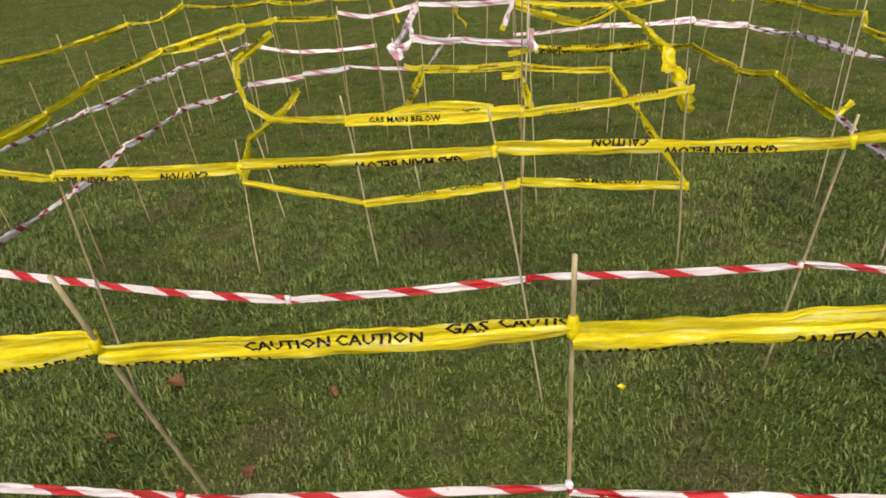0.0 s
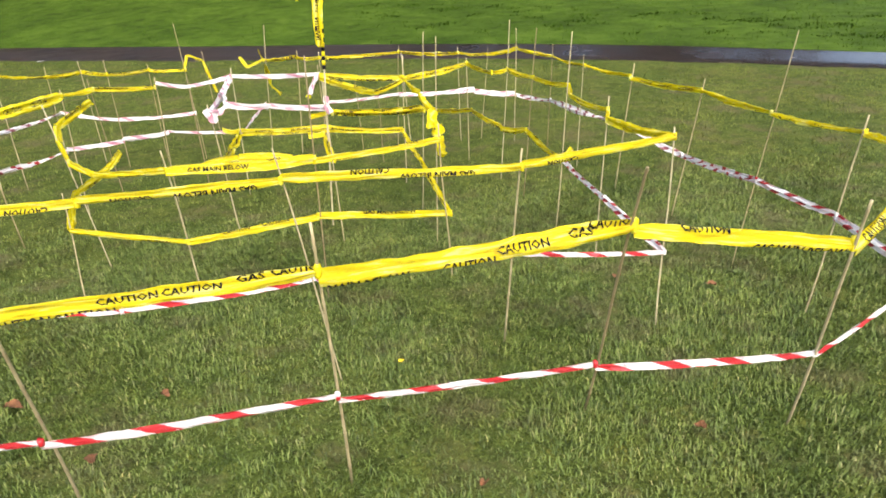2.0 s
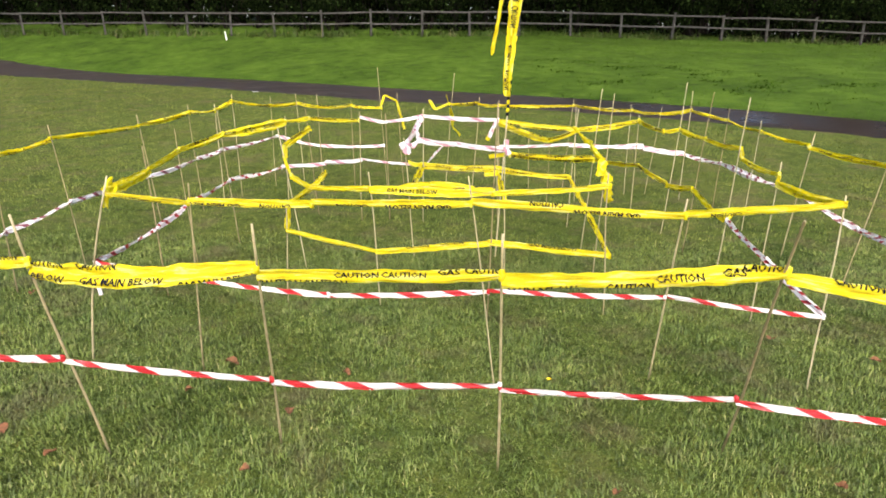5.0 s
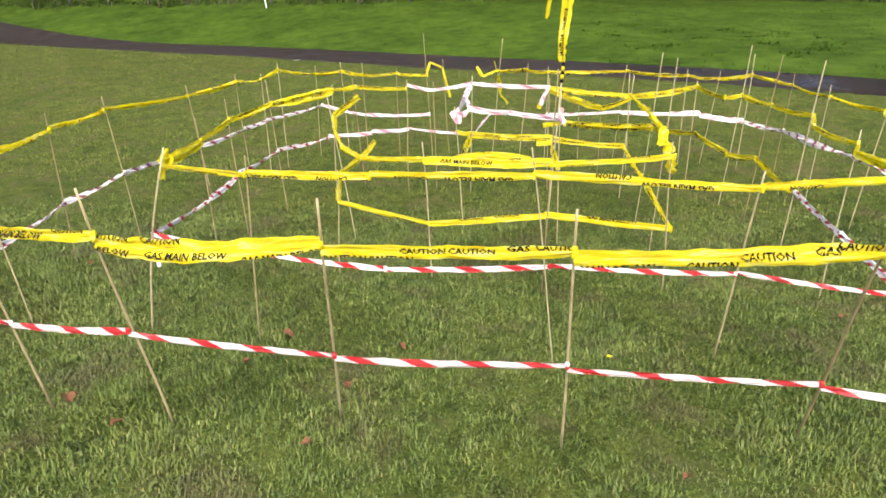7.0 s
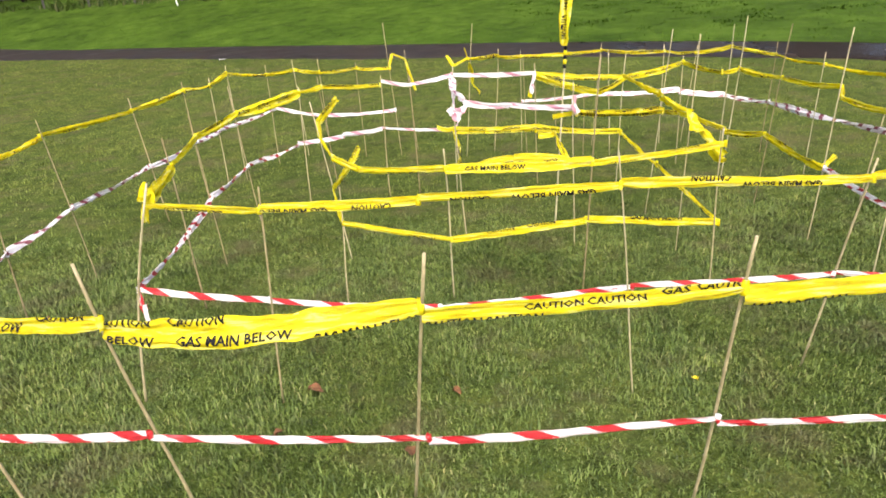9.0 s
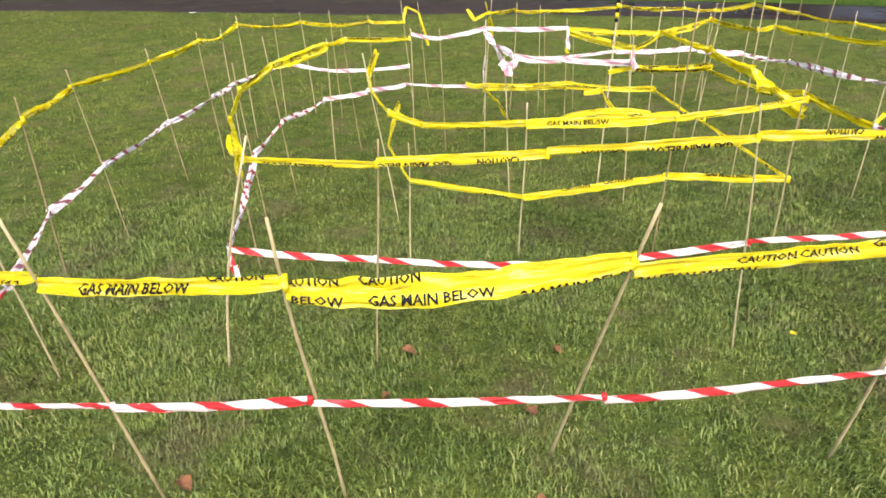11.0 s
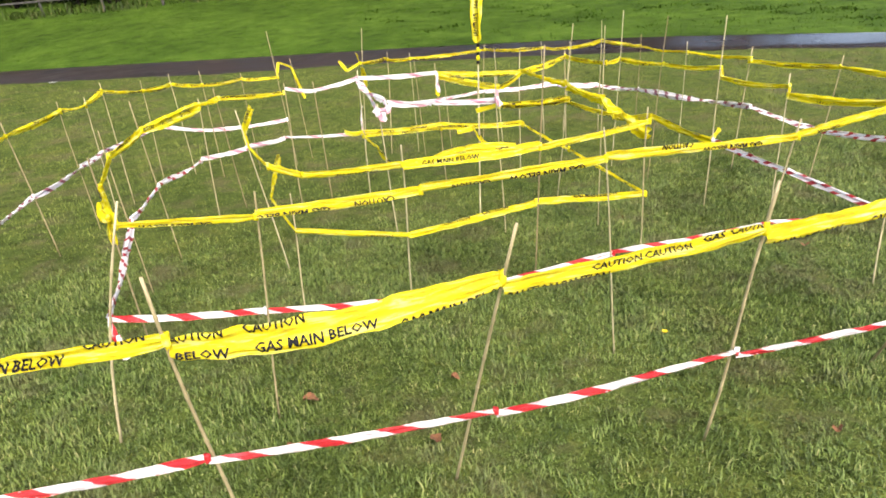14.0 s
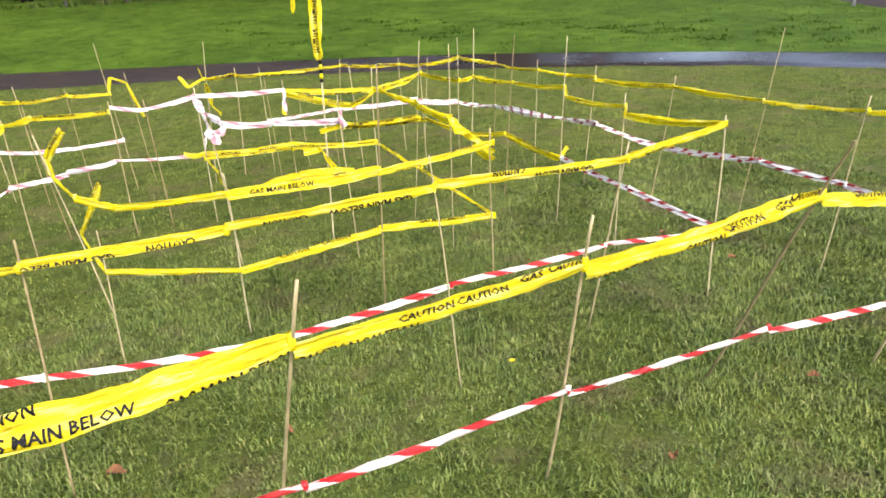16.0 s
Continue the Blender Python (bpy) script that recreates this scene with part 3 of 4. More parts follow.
# outer ring, upper tape
tape([(-2.15, 1.20, 0.89), (-1.49, 1.03, 0.915), (-0.65, 0.955, 0.93), (0.173, 0.96, 0.922), (1.074, 0.90, 0.968), (1.752, 0.81, 0.862), (2.375, 1.09, 1.02)],
     0.08, YELLOW, YL, [(("GAS MAIN BELOW", -0.9, 0.45, 0.12), ("CAUTION", 0.4, 1.5, 0.48)),
                        (("CAUTION", 0.42, 1.25, 0.18), ("GAS MAIN BELOW", -0.86, -0.22, 0.20), ("GAS MAIN BELOW", -0.95, -0.3, -0.17), ("GAS MAIN BELOW", -1.6, -0.75, 0.56), ("CAUTION", 0.45, 1.3, -0.02)),
                        (("CAUTION", -0.3, 0.6, 0.26), ("CAUTION", -0.3, 0.6, 0.42), ("CAUTION", -1.7, -0.65, 0.0), ("CAUTION", -1.7, -0.65, 0.155), ("GAS", 0.1, 1.1, 0.61), ("CAUTION", 0.3, 1.35, 0.70)),
                        (("CAUTION", -0.55, 0.4, 0.50), ("GAS MAIN BELOW", -1.8, -0.7, -0.06), ("CAUTION", -1.5, -0.5, 0.34), ("GAS", -0.2, 0.75, 0.71), ("CAUTION", 0.3, 1.3, 0.77)),
                        (("CAUTION", 0.3, 1.3, 0.14), ("GAS MAIN BELOW", -1.7, -0.6, 0.36)), (("CAUTION", -0.6, 0.5, 0.06), ("GAS", 0.3, 1.2, 0.34))],
     widths=[0.046, 0.080, 0.044, 0.057, 0.052, 0.066], sag=[0.008, 0.026, 0.004, 0.005, 0.004, 0.006], steps=[-0.008, -0.022, -0.014, -0.016, -0.010, -0.008], tilt=0.2, ends=[(0.9, 0.6), (0.55, 0.42), (0.85, 0.5), (0.95, 0.5), (0.8, 0.6), (0.9, 0.5)])
tape([(-2.15, 1.20, 0.89), (-2.79, 1.35, 0.93), (-2.81, 2.03, 0.95), (-2.97, 2.89, 0.97), (-3.03, 3.58, 1.0), (-2.96, 4.77, 0.965), (-2.72, 5.34, 1.035), (-2.63, 5.77, 1.02), (-2.53, 6.02, 1.10), (-2.29, 6.63, 1.0),
      (-2.06, 6.97, 1.01), (-1.71, 6.58, 1.0), (-1.32, 6.65, 1.01), (-0.96, 6.63, 0.99)], 0.042, YELLOW, YL, sag=0.012, tilt=0.5, crush=1.8, twist=0.2)
tape([(2.375, 1.09, 1.02), (2.66, 1.73, 0.95), (2.70, 2.40, 0.93), (2.87, 3.32, 0.925), (2.765, 4.12, 0.925), (2.71, 4.03, 0.955), (2.70, 4.85, 0.965), (2.71, 5.65, 0.98), (2.43, 5.95, 1.055), (2.20, 6.27, 0.985),
      (1.89, 6.29, 1.02), (1.255, 6.39, 1.055), (0.41, 6.37, 1.05), (0.18, 6.46, 1.06), (-0.144, 6.203, 1.077)], 0.040, YELLOW, YL, sag=0.014, tilt=0.5, lean=-0.1, crush=1.8, twist=0.2)
# outer ring, lower tape
tape([(-2.79, 2.05, 0.47), (-2.77, 1.36, 0.46), (-2.08, 1.235, 0.45), (-1.485, 1.11, 0.50), (-0.66, 1.048, 0.465), (0.186, 1.045, 0.465), (1.014, 0.975, 0.472), (1.823, 0.94, 0.394), (2.466, 1.13, 0.523)], 0.026, STRIPED, RL, steps=[-0.004, -0.006, -0.007, -0.008, -0.008, -0.012, -0.009, -0.006], sag=0.008, tilt=0.3, ends=0.7)
tape([(2.466, 1.13, 0.523), (2.62, 1.76, 0.54), (2.56, 2.27, 0.60), (2.80, 3.36, 0.46)], 0.036, TWISTED, RL, sag=0.008, tilt=0.35, ends=0.8, lean=-0.35, crush=1.5)
tape([(2.80, 3.36, 0.46), (2.69, 3.97, 0.58), (2.69, 5.64, 0.54), (2.43, 6.03, 0.575)],
     0.050, MUTED, RL, sag=0.012, tilt=0.35, ends=0.8, lean=-0.1, crush=1.5, twist=0.35)
tape([(2.43, 6.03, 0.575), (2.03, 6.20, 0.62), (1.24, 6.37, 0.62), (0.42, 6.37, 0.59)], 0.045, PALE, "pale striped tape along the back canes", sag=0.012, tilt=0.3, ends=0.8, widths=[0.06, 0.055, 0.034])
tape([(-2.79, 2.05, 0.47), (-3.02, 2.95, 0.46), (-2.97, 3.62, 0.52), (-2.92, 4.79, 0.50), (-2.70, 5.38, 0.565), (-2.62, 5.79, 0.59), (-2.23, 6.58, 0.65)],
     0.042, MUTED, RL, sag=0.012, tilt=0.4, ends=0.8, crush=1.5, twist=0.35)
tape([(-2.23, 6.58, 0.65), (-1.70, 6.60, 0.54), (-0.94, 6.63, 0.545)], 0.042, PALE, "pale striped tape along the back canes", sag=0.014, tilt=0.4, ends=0.8)
# second ring, upper tape
tape([(-1.79, 2.08, 0.93), (-1.263, 1.85, 0.949), (-0.657, 1.785, 0.969), (0.074, 1.705, 1.0), (1.033, 1.755, 0.947), (1.823, 1.925, 0.971)], 0.065, YELLOW, YL, [(("GAS MAIN BELOW", -1.7, -0.4, 0.10),), (("GAS MAIN BELOW", -1.5, -0.3, -0.04), ("CAUTION", -1.4, -0.1, 0.36)), (("CAUTION", -1.5, -0.2, 0.12), ("GAS MAIN BELOW", -1.5, -0.2, 0.34)),
     (("CAUTION", 0.1, 1.3, 0.26), ("GAS MAIN BELOW", -1.4, -0.1, 0.45)), (("CAUTION", -1.2, -0.1, 0.12),)], flip=True,
     widths=[0.028, 0.040, 0.036, 0.037, 0.036], sag=0.004, steps=[0.005, 0.007, 0.006, 0.006, 0.005], tilt=0.2, ends=(0.85, 0.75))
tape([(-1.79, 2.08, 0.93), (-2.02, 3.01, 0.885), (-2.08, 3.62, 0.93), (-1.98, 4.25, 0.96), (-1.64, 4.93, 1.0), (-1.51, 5.31, 0.995), (-0.98, 5.09, 1.0)], 0.10, YELLOW, YL,
     widths=[0.062, 0.044, 0.05, 0.085, 0.045, 0.04], sag=0.01, tilt=0.4, ends=0.5, crush=1.3)
tape([(1.823, 1.925, 0.971), (1.887, 2.738, 0.903), (1.893, 2.74, 0.958), (1.958, 3.43, 0.943), (1.94, 3.418, 1.012), (1.935, 4.096, 0.99), (1.942, 4.762, 0.987), (1.80, 4.75, 0.97)], 0.06, YELLOW, YL, widths=[0.046, 0.03, 0.034, 0.03, 0.034, 0.042, 0.034], steps=[0.0] * 7, sag=[0.018, 0.0, 0.02, 0.0, 0.016, 0.012, 0.01], tilt=0.6, lean=-0.2, crush=1.8)
tape([(0.35, 5.16, 1.01), (1.06, 4.95, 0.955), (1.77, 5.49, 0.98), (1.80, 4.75, 0.97)], 0.055, YELLOW, YL, sag=0.015, tilt=0.4)
tape([(0.35, 5.15, 0.99), (0.77, 4.68, 0.885), (1.06, 4.94, 0.945)], 0.06, YELLOW, "slack yellow tape hanging in a loop", sag=0.015, tilt=0.8, ties=False)
tape([(-0.97, 5.08, 1.03), (-0.72, 5.14, 0.985), (-0.37, 5.04, 1.055), (0.35, 5.16, 1.01)], 0.036, PALE, RL, sag=0.01, tilt=0.5, ends=0.7)
tape([(-1.86, 2.30, 0.955), (-1.81, 2.12, 0.92), (-1.80, 2.07, 0.865)], 0.05, YELLOW, "crumpled fold of yellow tape drooping at a corner cane", text=(), widths=[0.06, 0.05], sag=0.0, tilt=0.5, ties=False, crush=1.8)
# second ring, lower tape
tape([(-1.895, 2.06, 0.569), (-2.0, 3.01, 0.50), (-2.06, 3.64, 0.525), (-1.96, 4.25, 0.57), (-1.72, 4.98, 0.56)], 0.040, TWISTED, RL, sag=0.01, tilt=0.4, ends=0.8, crush=1.5, twist=0.35)
tape([(-1.72, 4.98, 0.56), (-1.37, 5.32, 0.55), (-1.03, 5.50, 0.56), (-0.38, 5.12, 0.58)], 0.040, PALE, RL, sag=0.01, tilt=0.4, ends=0.8, widths=[0.042, 0.042, 0.03])
tape([(-1.895, 2.06, 0.569), (-1.30, 1.92, 0.538), (-0.60, 1.79, 0.516), (0.165, 1.795, 0.548), (1.02, 1.865, 0.513), (1.80, 1.885, 0.418)], 0.027, STRIPED, RL, sag=0.008, tilt=0.35, ends=0.7)
tape([(1.80, 1.885, 0.418), (1.84, 2.62, 0.47), (1.90, 3.40, 0.505)], 0.036, TWISTED, RL, sag=0.008, tilt=0.3, ends=0.8, lean=-0.35, crush=1.5)
tape([(1.90, 3.415, 0.505), (1.917, 4.204, 0.56), (1.881, 4.751, 0.49), (1.81, 5.50, 0.54), (1.05, 3.98, 0.83), (0.37, 3.66, 0.92)], 0.05, YELLOW, YL, sag=0.012, tilt=0.4, lean=-0.35, crush=1.8)
# inner ring
tape([(-1.297, 3.64, 0.874), (-1.20, 3.424, 0.778), (-1.02, 3.20, 0.748), (-0.527, 2.715, 0.844), (0.214, 2.64, 0.845), (0.90, 2.675, 0.885)], 0.07, YELLOW, YL, [(), (), (("GAS MAIN BELOW", -1.7, -0.6, 0.25),), (("GAS MAIN BELOW", -0.55, 0.4, 0.10), ("GAS", 0.5, 1.3, 0.50)), (("CAUTION", 0.3, 1.4, 0.40), ("CAUTION", -1.6, -0.5, 0.08))], widths=[0.05, 0.042, 0.036, 0.056, 0.036], steps=[0.0, 0.0, 0.0, -0.006, -0.004], sag=0.006, tilt=0.2, ends=(0.85, 0.75))
tape([(-0.36, 2.73, 0.845), (-0.17, 2.745, 0.866), (0.10, 2.70, 0.848)], 0.042, YELLOW, "slack yellow tape billowing behind another tape", text=(), sag=-0.008, tilt=0.3, ties=False)
tape([(-1.116, 2.93, 0.511), (-0.513, 2.81, 0.421), (0.193, 2.68, 0.52), (0.952, 2.775, 0.432)], 0.036, YELLOW, YL, [(("CAUTION", -1.3, -0.2, 0.38),), (("CAUTION", 0.3, 1.4, 0.20), ("CAUTION", 0.4, 1.4, 0.42)), (("GAS MAIN BELOW", 0.3, 1.4, 0.25),)], sag=0.004, tilt=0.15, ends=0.85)
tape([(-1.297, 3.64, 0.874), (-1.31, 3.70, 0.95), (-1.25, 4.27, 1.02)], 0.055, YELLOW, "loose end of yellow tape folded over a cane", sag=0.0, tilt=0.4, ties=False)
tape([(-1.116, 2.93, 0.511), (-1.219, 3.40, 0.586), (-1.165, 4.00, 0.602), (-1.119, 4.20, 0.668)], 0.045, YELLOW, "loose twisted end of yellow tape", sag=0.006, tilt=0.5, ties=False)
tape([(0.905, 2.69, 0.81), (0.93, 3.0, 0.865), (1.003, 3.36, 0.905), (1.02, 3.97, 0.95), (1.015, 4.80, 0.985)], 0.12, YELLOW, "wide crumpled yellow tape stretched between canes", text=(), widths=[0.075, 0.095, 0.075, 0.045], sag=0.01, tilt=0.5, ends=0.85, ties=False, crush=2.2)
tape([(0.952, 2.78, 0.432), (0.985, 3.85, 0.485), (1.008, 4.79, 0.522), (0.35, 5.13, 0.525), (-0.37, 5.10, 0.555)], 0.045, YELLOW, YL, sag=0.006, tilt=0.25, lean=1.25, widths=[0.05, 0.05, 0.042, 0.042])
tape([(1.006, 4.80, 0.545), (0.35, 5.12, 0.565), (-0.37, 5.10, 0.59), (-0.52, 5.16, 0.60)], 0.04, YELLOW, "second strand of yellow tape on the same canes", sag=0.02, tilt=0.4, ties=False)
tape([(-0.37, 5.09, 0.58), (-0.375, 4.40, 0.60), (-0.39, 3.72, 0.60)], 0.055, YELLOW, "yellow tape running between inner canes", sag=0.02, tilt=0.8, ties=False)
tape([(0.20, 4.13, 0.685), (0.32, 4.10, 0.70), (0.34, 3.74, 0.565)], 0.055, YELLOW, "yellow tape running between inner canes", sag=0.01, tilt=0.7, ties=False)
# tangled white ends at the back
tape([(-0.42, 3.85, 0.945), (-0.33, 3.95, 0.96), (-0.05, 3.88, 0.955), (0.35, 3.64, 0.945)], 0.032, PALE, "pale striped tape sagging between inner canes", sag=0.008, tilt=0.4, ends=0.7)
tape([(-0.34, 3.96, 0.99), (-0.02, 3.86, 0.965), (0.35, 3.63, 0.965)], 0.026, PALE, "second pale strand of striped tape", sag=0.012, tilt=0.5, ends=0.7, ties=False)
tape([(-0.37, 5.03, 1.05), (-0.39, 4.45, 0.99), (-0.42, 3.87, 0.93)], 0.05, PALE, "tangled striped tape stretched between two canes", sag=0.0, tilt=0.9, ties=False)
tape([(-0.39, 4.40, 1.0), (-0.34, 4.10, 0.98), (-0.33, 3.97, 0.95)], 0.04, PALE, "loose strand of striped tape", sag=0.0, tilt=1.0, ties=False)
tape([(-0.45, 3.85, 0.965), (-0.42, 3.83, 0.93), (-0.38, 3.83, 0.885)], 0.055, PALE, "bunched knot of striped tape", sag=0.0, tilt=1.0, ties=False)
tape([(-0.44, 3.83, 0.95), (-0.37, 3.86, 0.94), (-0.33, 3.93, 0.96)], 0.05, PALE, "bunched knot of striped tape", sag=0.0, tilt=1.0, ties=False)
tape([(-0.18, 6.26, 0.65), (-0.28, 5.7, 0.60), (-0.37, 5.14, 0.55)], 0.03, PALE, "thin twisted striped tape sloping down to a cane", sag=0.01, tilt=0.9, ties=False)
tape([(0.34, 5.12, 0.99), (0.28, 4.90, 0.93), (0.235, 4.72, 0.875)], 0.045, YELLOW, "loose yellow end hanging from a cane", sag=0.0, tilt=0.9, ties=False)
tape([(0.34, 3.62, 1.03), (0.33, 3.60, 0.98), (0.36, 3.60, 0.92)], 0.05, PALE, "loose pale striped end hanging from a cane", sag=0.0, tilt=0.9, ties=False)
tape([(-0.97, 6.62, 1.0), (-0.93, 6.68, 1.13), (-0.80, 6.80, 1.06), (-0.71, 6.80, 0.72)], 0.034, YELLOW, "yellow tape thrown over a cane top, end hanging", sag=0.0, tilt=0.7, ties=False)
tape([(-0.366, 6.129, 1.123), (-0.301, 6.111, 1.021), (-0.153, 6.203, 1.077), (-0.181, 6.185, 1.178)], 0.032, YELLOW, "knotted loose ends of yellow tape on a cane", sag=0.0, tilt=0.9, ties=False)
tape([(-0.135, 6.203, 1.030), (-0.107, 6.277, 0.809), (-0.024, 6.388, 0.707)], 0.05, YELLOW, "loose yellow end hanging from a cane", sag=0.0, tilt=0.9, ties=False)
tape([(-1.895, 2.06, 0.56), (-1.88, 2.04, 0.50), (-1.86, 2.02, 0.40)], 0.035, STRIPED, "loose striped end hanging from a corner cane", sag=0.0, tilt=0.6, ties=False)
tape([(1.90, 3.415, 0.505), (1.945, 3.43, 0.545), (1.985, 3.44, 0.575)], 0.05, YELLOW, "short yellow tape end flagging from a cane", text=(), sag=0.0, tilt=0.5, ties=False)
tape([(0.345, 5.10, 1.02), (0.29, 4.92, 0.96), (0.25, 4.76, 0.90)], 0.04, PALE, "pale striped end hanging beside a yellow one", sag=0.0, tilt=0.6, ties=False)
tape([(0.36, 3.66, 0.92), (0.22, 3.70, 0.89)], 0.035, YELLOW, "loose yellow end tied at a cane", sag=0.0, tilt=0.6, ties=False)


# ---- the tall marker pole with its streamers ----
def tube(points, radius, sides=8):
    verts, faces = [], []
    for p, r in zip(points, radius):
        for k in range(sides):
            an = 2 * math.pi * k / sides
            verts.append((p[0] + r * math.cos(an), p[1] + r * math.sin(an), p[2]))
    for i in range(len(points) - 1):
        for k in range(sides):
            faces.append((i * sides + k, i * sides + (k + 1) % sides, (i + 1) * sides + (k + 1) % sides, (i + 1) * sides + k))
    faces += [tuple(range(sides))[::-1], tuple(range((len(points) - 1) * sides, len(points) * sides))]
    return verts, faces


def marker_pole():
    x, y = 0.302, 4.02
    pole = empty("marker_pole", "tall thin pole wrapped in black and yellow bands", "pole", at=(0, 0, 0))
    zs = [-0.06 + 2.9 * i / 20 for i in range(21)]
    mesh_object("shaft", *tube([(x + 0.05 * (z + 0.06), y, z) for i, z in enumerate(zs)], [0.0065 - 0.0001 * i for i in range(21)]), BAMBOO, pole, smooth=True)
    z, k = 1.16, 0
    while z < 1.45:
        h = 0.032 if k % 2 else 0.026
        sx = x + 0.05 * (z + 0.06)
        mesh_object("band", *tube([(sx, y, z), (sx, y, z + h * 0.5), (sx, y, z + h)], [0.011, 0.013, 0.011]), INK if k % 2 == 0 else YELLOW, pole, smooth=True)
        z += h + 0.001
        k += 1
    for pts, wd, words in (([(0.44, 4.00, 2.75), (0.41, 3.97, 2.2), (0.375, 3.97, 1.75), (0.345, 3.98, 1.31)], 0.085, True), ([(0.43, 4.00, 2.75), (0.32, 4.01, 2.2), (0.23, 4.03, 1.61)], 0.035, False)):
        for i in range(len(pts) - 1):
            SEED[0] += 1
            film = Film(pts[i], pts[i + 1], wd, SEED[0], 0.0, 0.5, 0.85 if i < len(pts) - 2 else (0.95, 0.3), crush=1.5)
            verts, faces, uvs = film.mesh(0)
            ob = mesh_object("streamer", verts, faces, YELLOW, pole, smooth=True)
            add_uv(ob.data, uvs)
            if words:
                for tv, tf in film.lettering((("CAUTION", -0.6, 0.6),), False, 0.06):
                    mesh_object("lettering", tv, tf, INK, ob, "black printed warning words")


marker_pole()

# ---- post and rail fence along the top of the bank ----
FENCE = [(-60, 37.5), (-36, 33.4), (-22.9, 31.2), (-13.7, 29.7), (-5.7, 28.3), (3.5, 28.7), (14.3, 29.6), (21.0, 30.0), (28.5, 30.6), (38.0, 31.6)]


def box(verts, faces, m, sx, sy, sz, taper=1.0):
    b = len(verts)
    for z, k in ((0, 1.0), (sz, taper)):
        for x, y in ((-1, -1), (1, -1), (1, 1), (-1, 1)):
            verts.append(m @ Vector((x * sx * k / 2, y * sy * k / 2, z)))
    for f in ((3, 2, 1, 0), (4, 5, 6, 7), (0, 1, 5, 4), (1, 2, 6, 5), (2, 3, 7, 6), (3, 0, 4, 7)):
        faces.append(tuple(b + j for j in f))


def build_fence():
    line = smooth_line([(x, y, 0) for x, y in FENCE], 40)
    posts, run = [line[0]], 0.0
    for p, q in zip(line, line[1:]):
        run += (q - p).length
        if run >= 2.05:
            posts.append(q)
            run = 0.0
    fence = empty("fence", "weathered grey timber post and rail fence", "fence")
    rnd = random.Random(5)
    tops = []
    for i, p in enumerate(posts):
        z = ground_z(p.x, p.y)
        v, f = [], []
        h = 1.06 + rnd.uniform(-0.05, 0.06)
        m = Matrix.Translation((p.x, p.y, z - 0.2)) @ Euler((rnd.uniform(-0.04, 0.04), rnd.uniform(-0.05, 0.05), 0.4 + rnd.uniform(-0.2, 0.2))).to_matrix().to_4x4()
        box(v, f, m, 0.085, 0.08, h + 0.2, 0.94)
        mesh_object("post", v, f, WOOD, fence)
        tops.append(Vector((p.x, p.y, z)))
    for p, q in zip(tops, tops[1:]):
        for hz in (0.98, 0.52):
            a, b = p + Vector((0, -0.06, hz + rnd.uniform(-0.03, 0.03))), q + Vector((0, -0.06, hz + rnd.uniform(-0.03, 0.03)))
            d = b - a
            v, f = [], []
            m = Matrix.Translation(a) @ d.to_track_quat("Z", "Y").to_matrix().to_4x4()
            box(v, f, m, 0.035, 0.066, d.length)
            mesh_object("rail", v, f, WOOD, fence)


build_fence()


def knee_rail():
    """Low rail on short posts along the road."""
    rail = empty("knee_rail", "low pale grey rail on short posts beside the road", "railing")
    spots = [Vector((20.65 + 1.38 * k, 14.86 + 2.41 * k, 0)) for k in range(-4, 6)]
    rnd = random.Random(8)
    tops = []
    for p in spots:
        z = ground_z(p.x, p.y)
        v, f = [], []
        m = Matrix.Translation((p.x, p.y, z - 0.15)) @ Euler((rnd.uniform(-0.05, 0.05), rnd.uniform(-0.05, 0.05), 0.5)).to_matrix().to_4x4()
        box(v, f, m, 0.09, 0.09, 0.60, 0.9)
        mesh_object("post", v, f, PALE_WOOD, rail)
        tops.append(Vector((p.x, p.y, z + 0.36)))
    for p, q in zip(tops, tops[1:]):
        v, f = [], []
        d = q - p
        box(v, f, Matrix.Translation(p) @ d.to_track_quat("Z", "Y").to_matrix().to_4x4(), 0.07, 0.06, d.length)
        mesh_object("rail", v, f, PALE_WOOD, rail)


knee_rail()


def tall_post(x, y, h, mat, label):
    post = empty("fence_post", label, "post", "posts beyond the road", at=(x, y, ground_z(x, y)))
    mesh_object("shaft", *tube([(0, 0, -0.2), (0, 0, h * 0.5), (0.02, 0, h)], [0.045, 0.045, 0.04], 10), mat, post, smooth=True)
    mesh_object("cap", *tube([(0.02, 0, h), (0.02, 0, h + 0.03)], [0.05, 0.03], 10), mat, post, smooth=True)


tall_post(25.6, 16.4, 3.0, GREEN_PAINT, "tall bright green metal post beyond the road")
for k in range(4):
    tall_post(27.0 + 1.4 * k, 18.9 + 2.4 * k, 2.4, PALE_WOOD, "tall pale grey metal post beyond the road")


# ---- trees and shrubs behind the fence ----
def leaf_cloud(rnd, centres, count, size):
    verts, faces = [], []
    for _ in range(count):
        c, r = rnd.choice(centres)
        d = Vector((rnd.gauss(0, 1), rnd.gauss(0, 1), rnd.gauss(0, 1))).normalized()
        p = Vector(c) + d * r * rnd.uniform(0.45, 1.0)
        e = Euler((rnd.uniform(0, 6.3), rnd.uniform(0, 6.3), rnd.uniform(0, 6.3))).to_matrix()
        s = size * rnd.uniform(0.6, 1.3)
        b = len(verts)
        for q in ((-0.5, 0, 0), (0, -0.32, 0.06), (0.6, 0, 0), (0, 0.32, 0.06)):
            verts.append(p + e @ (Vector(q) * s))
        faces.append((b, b + 1, b + 2, b + 3))
    return verts, faces


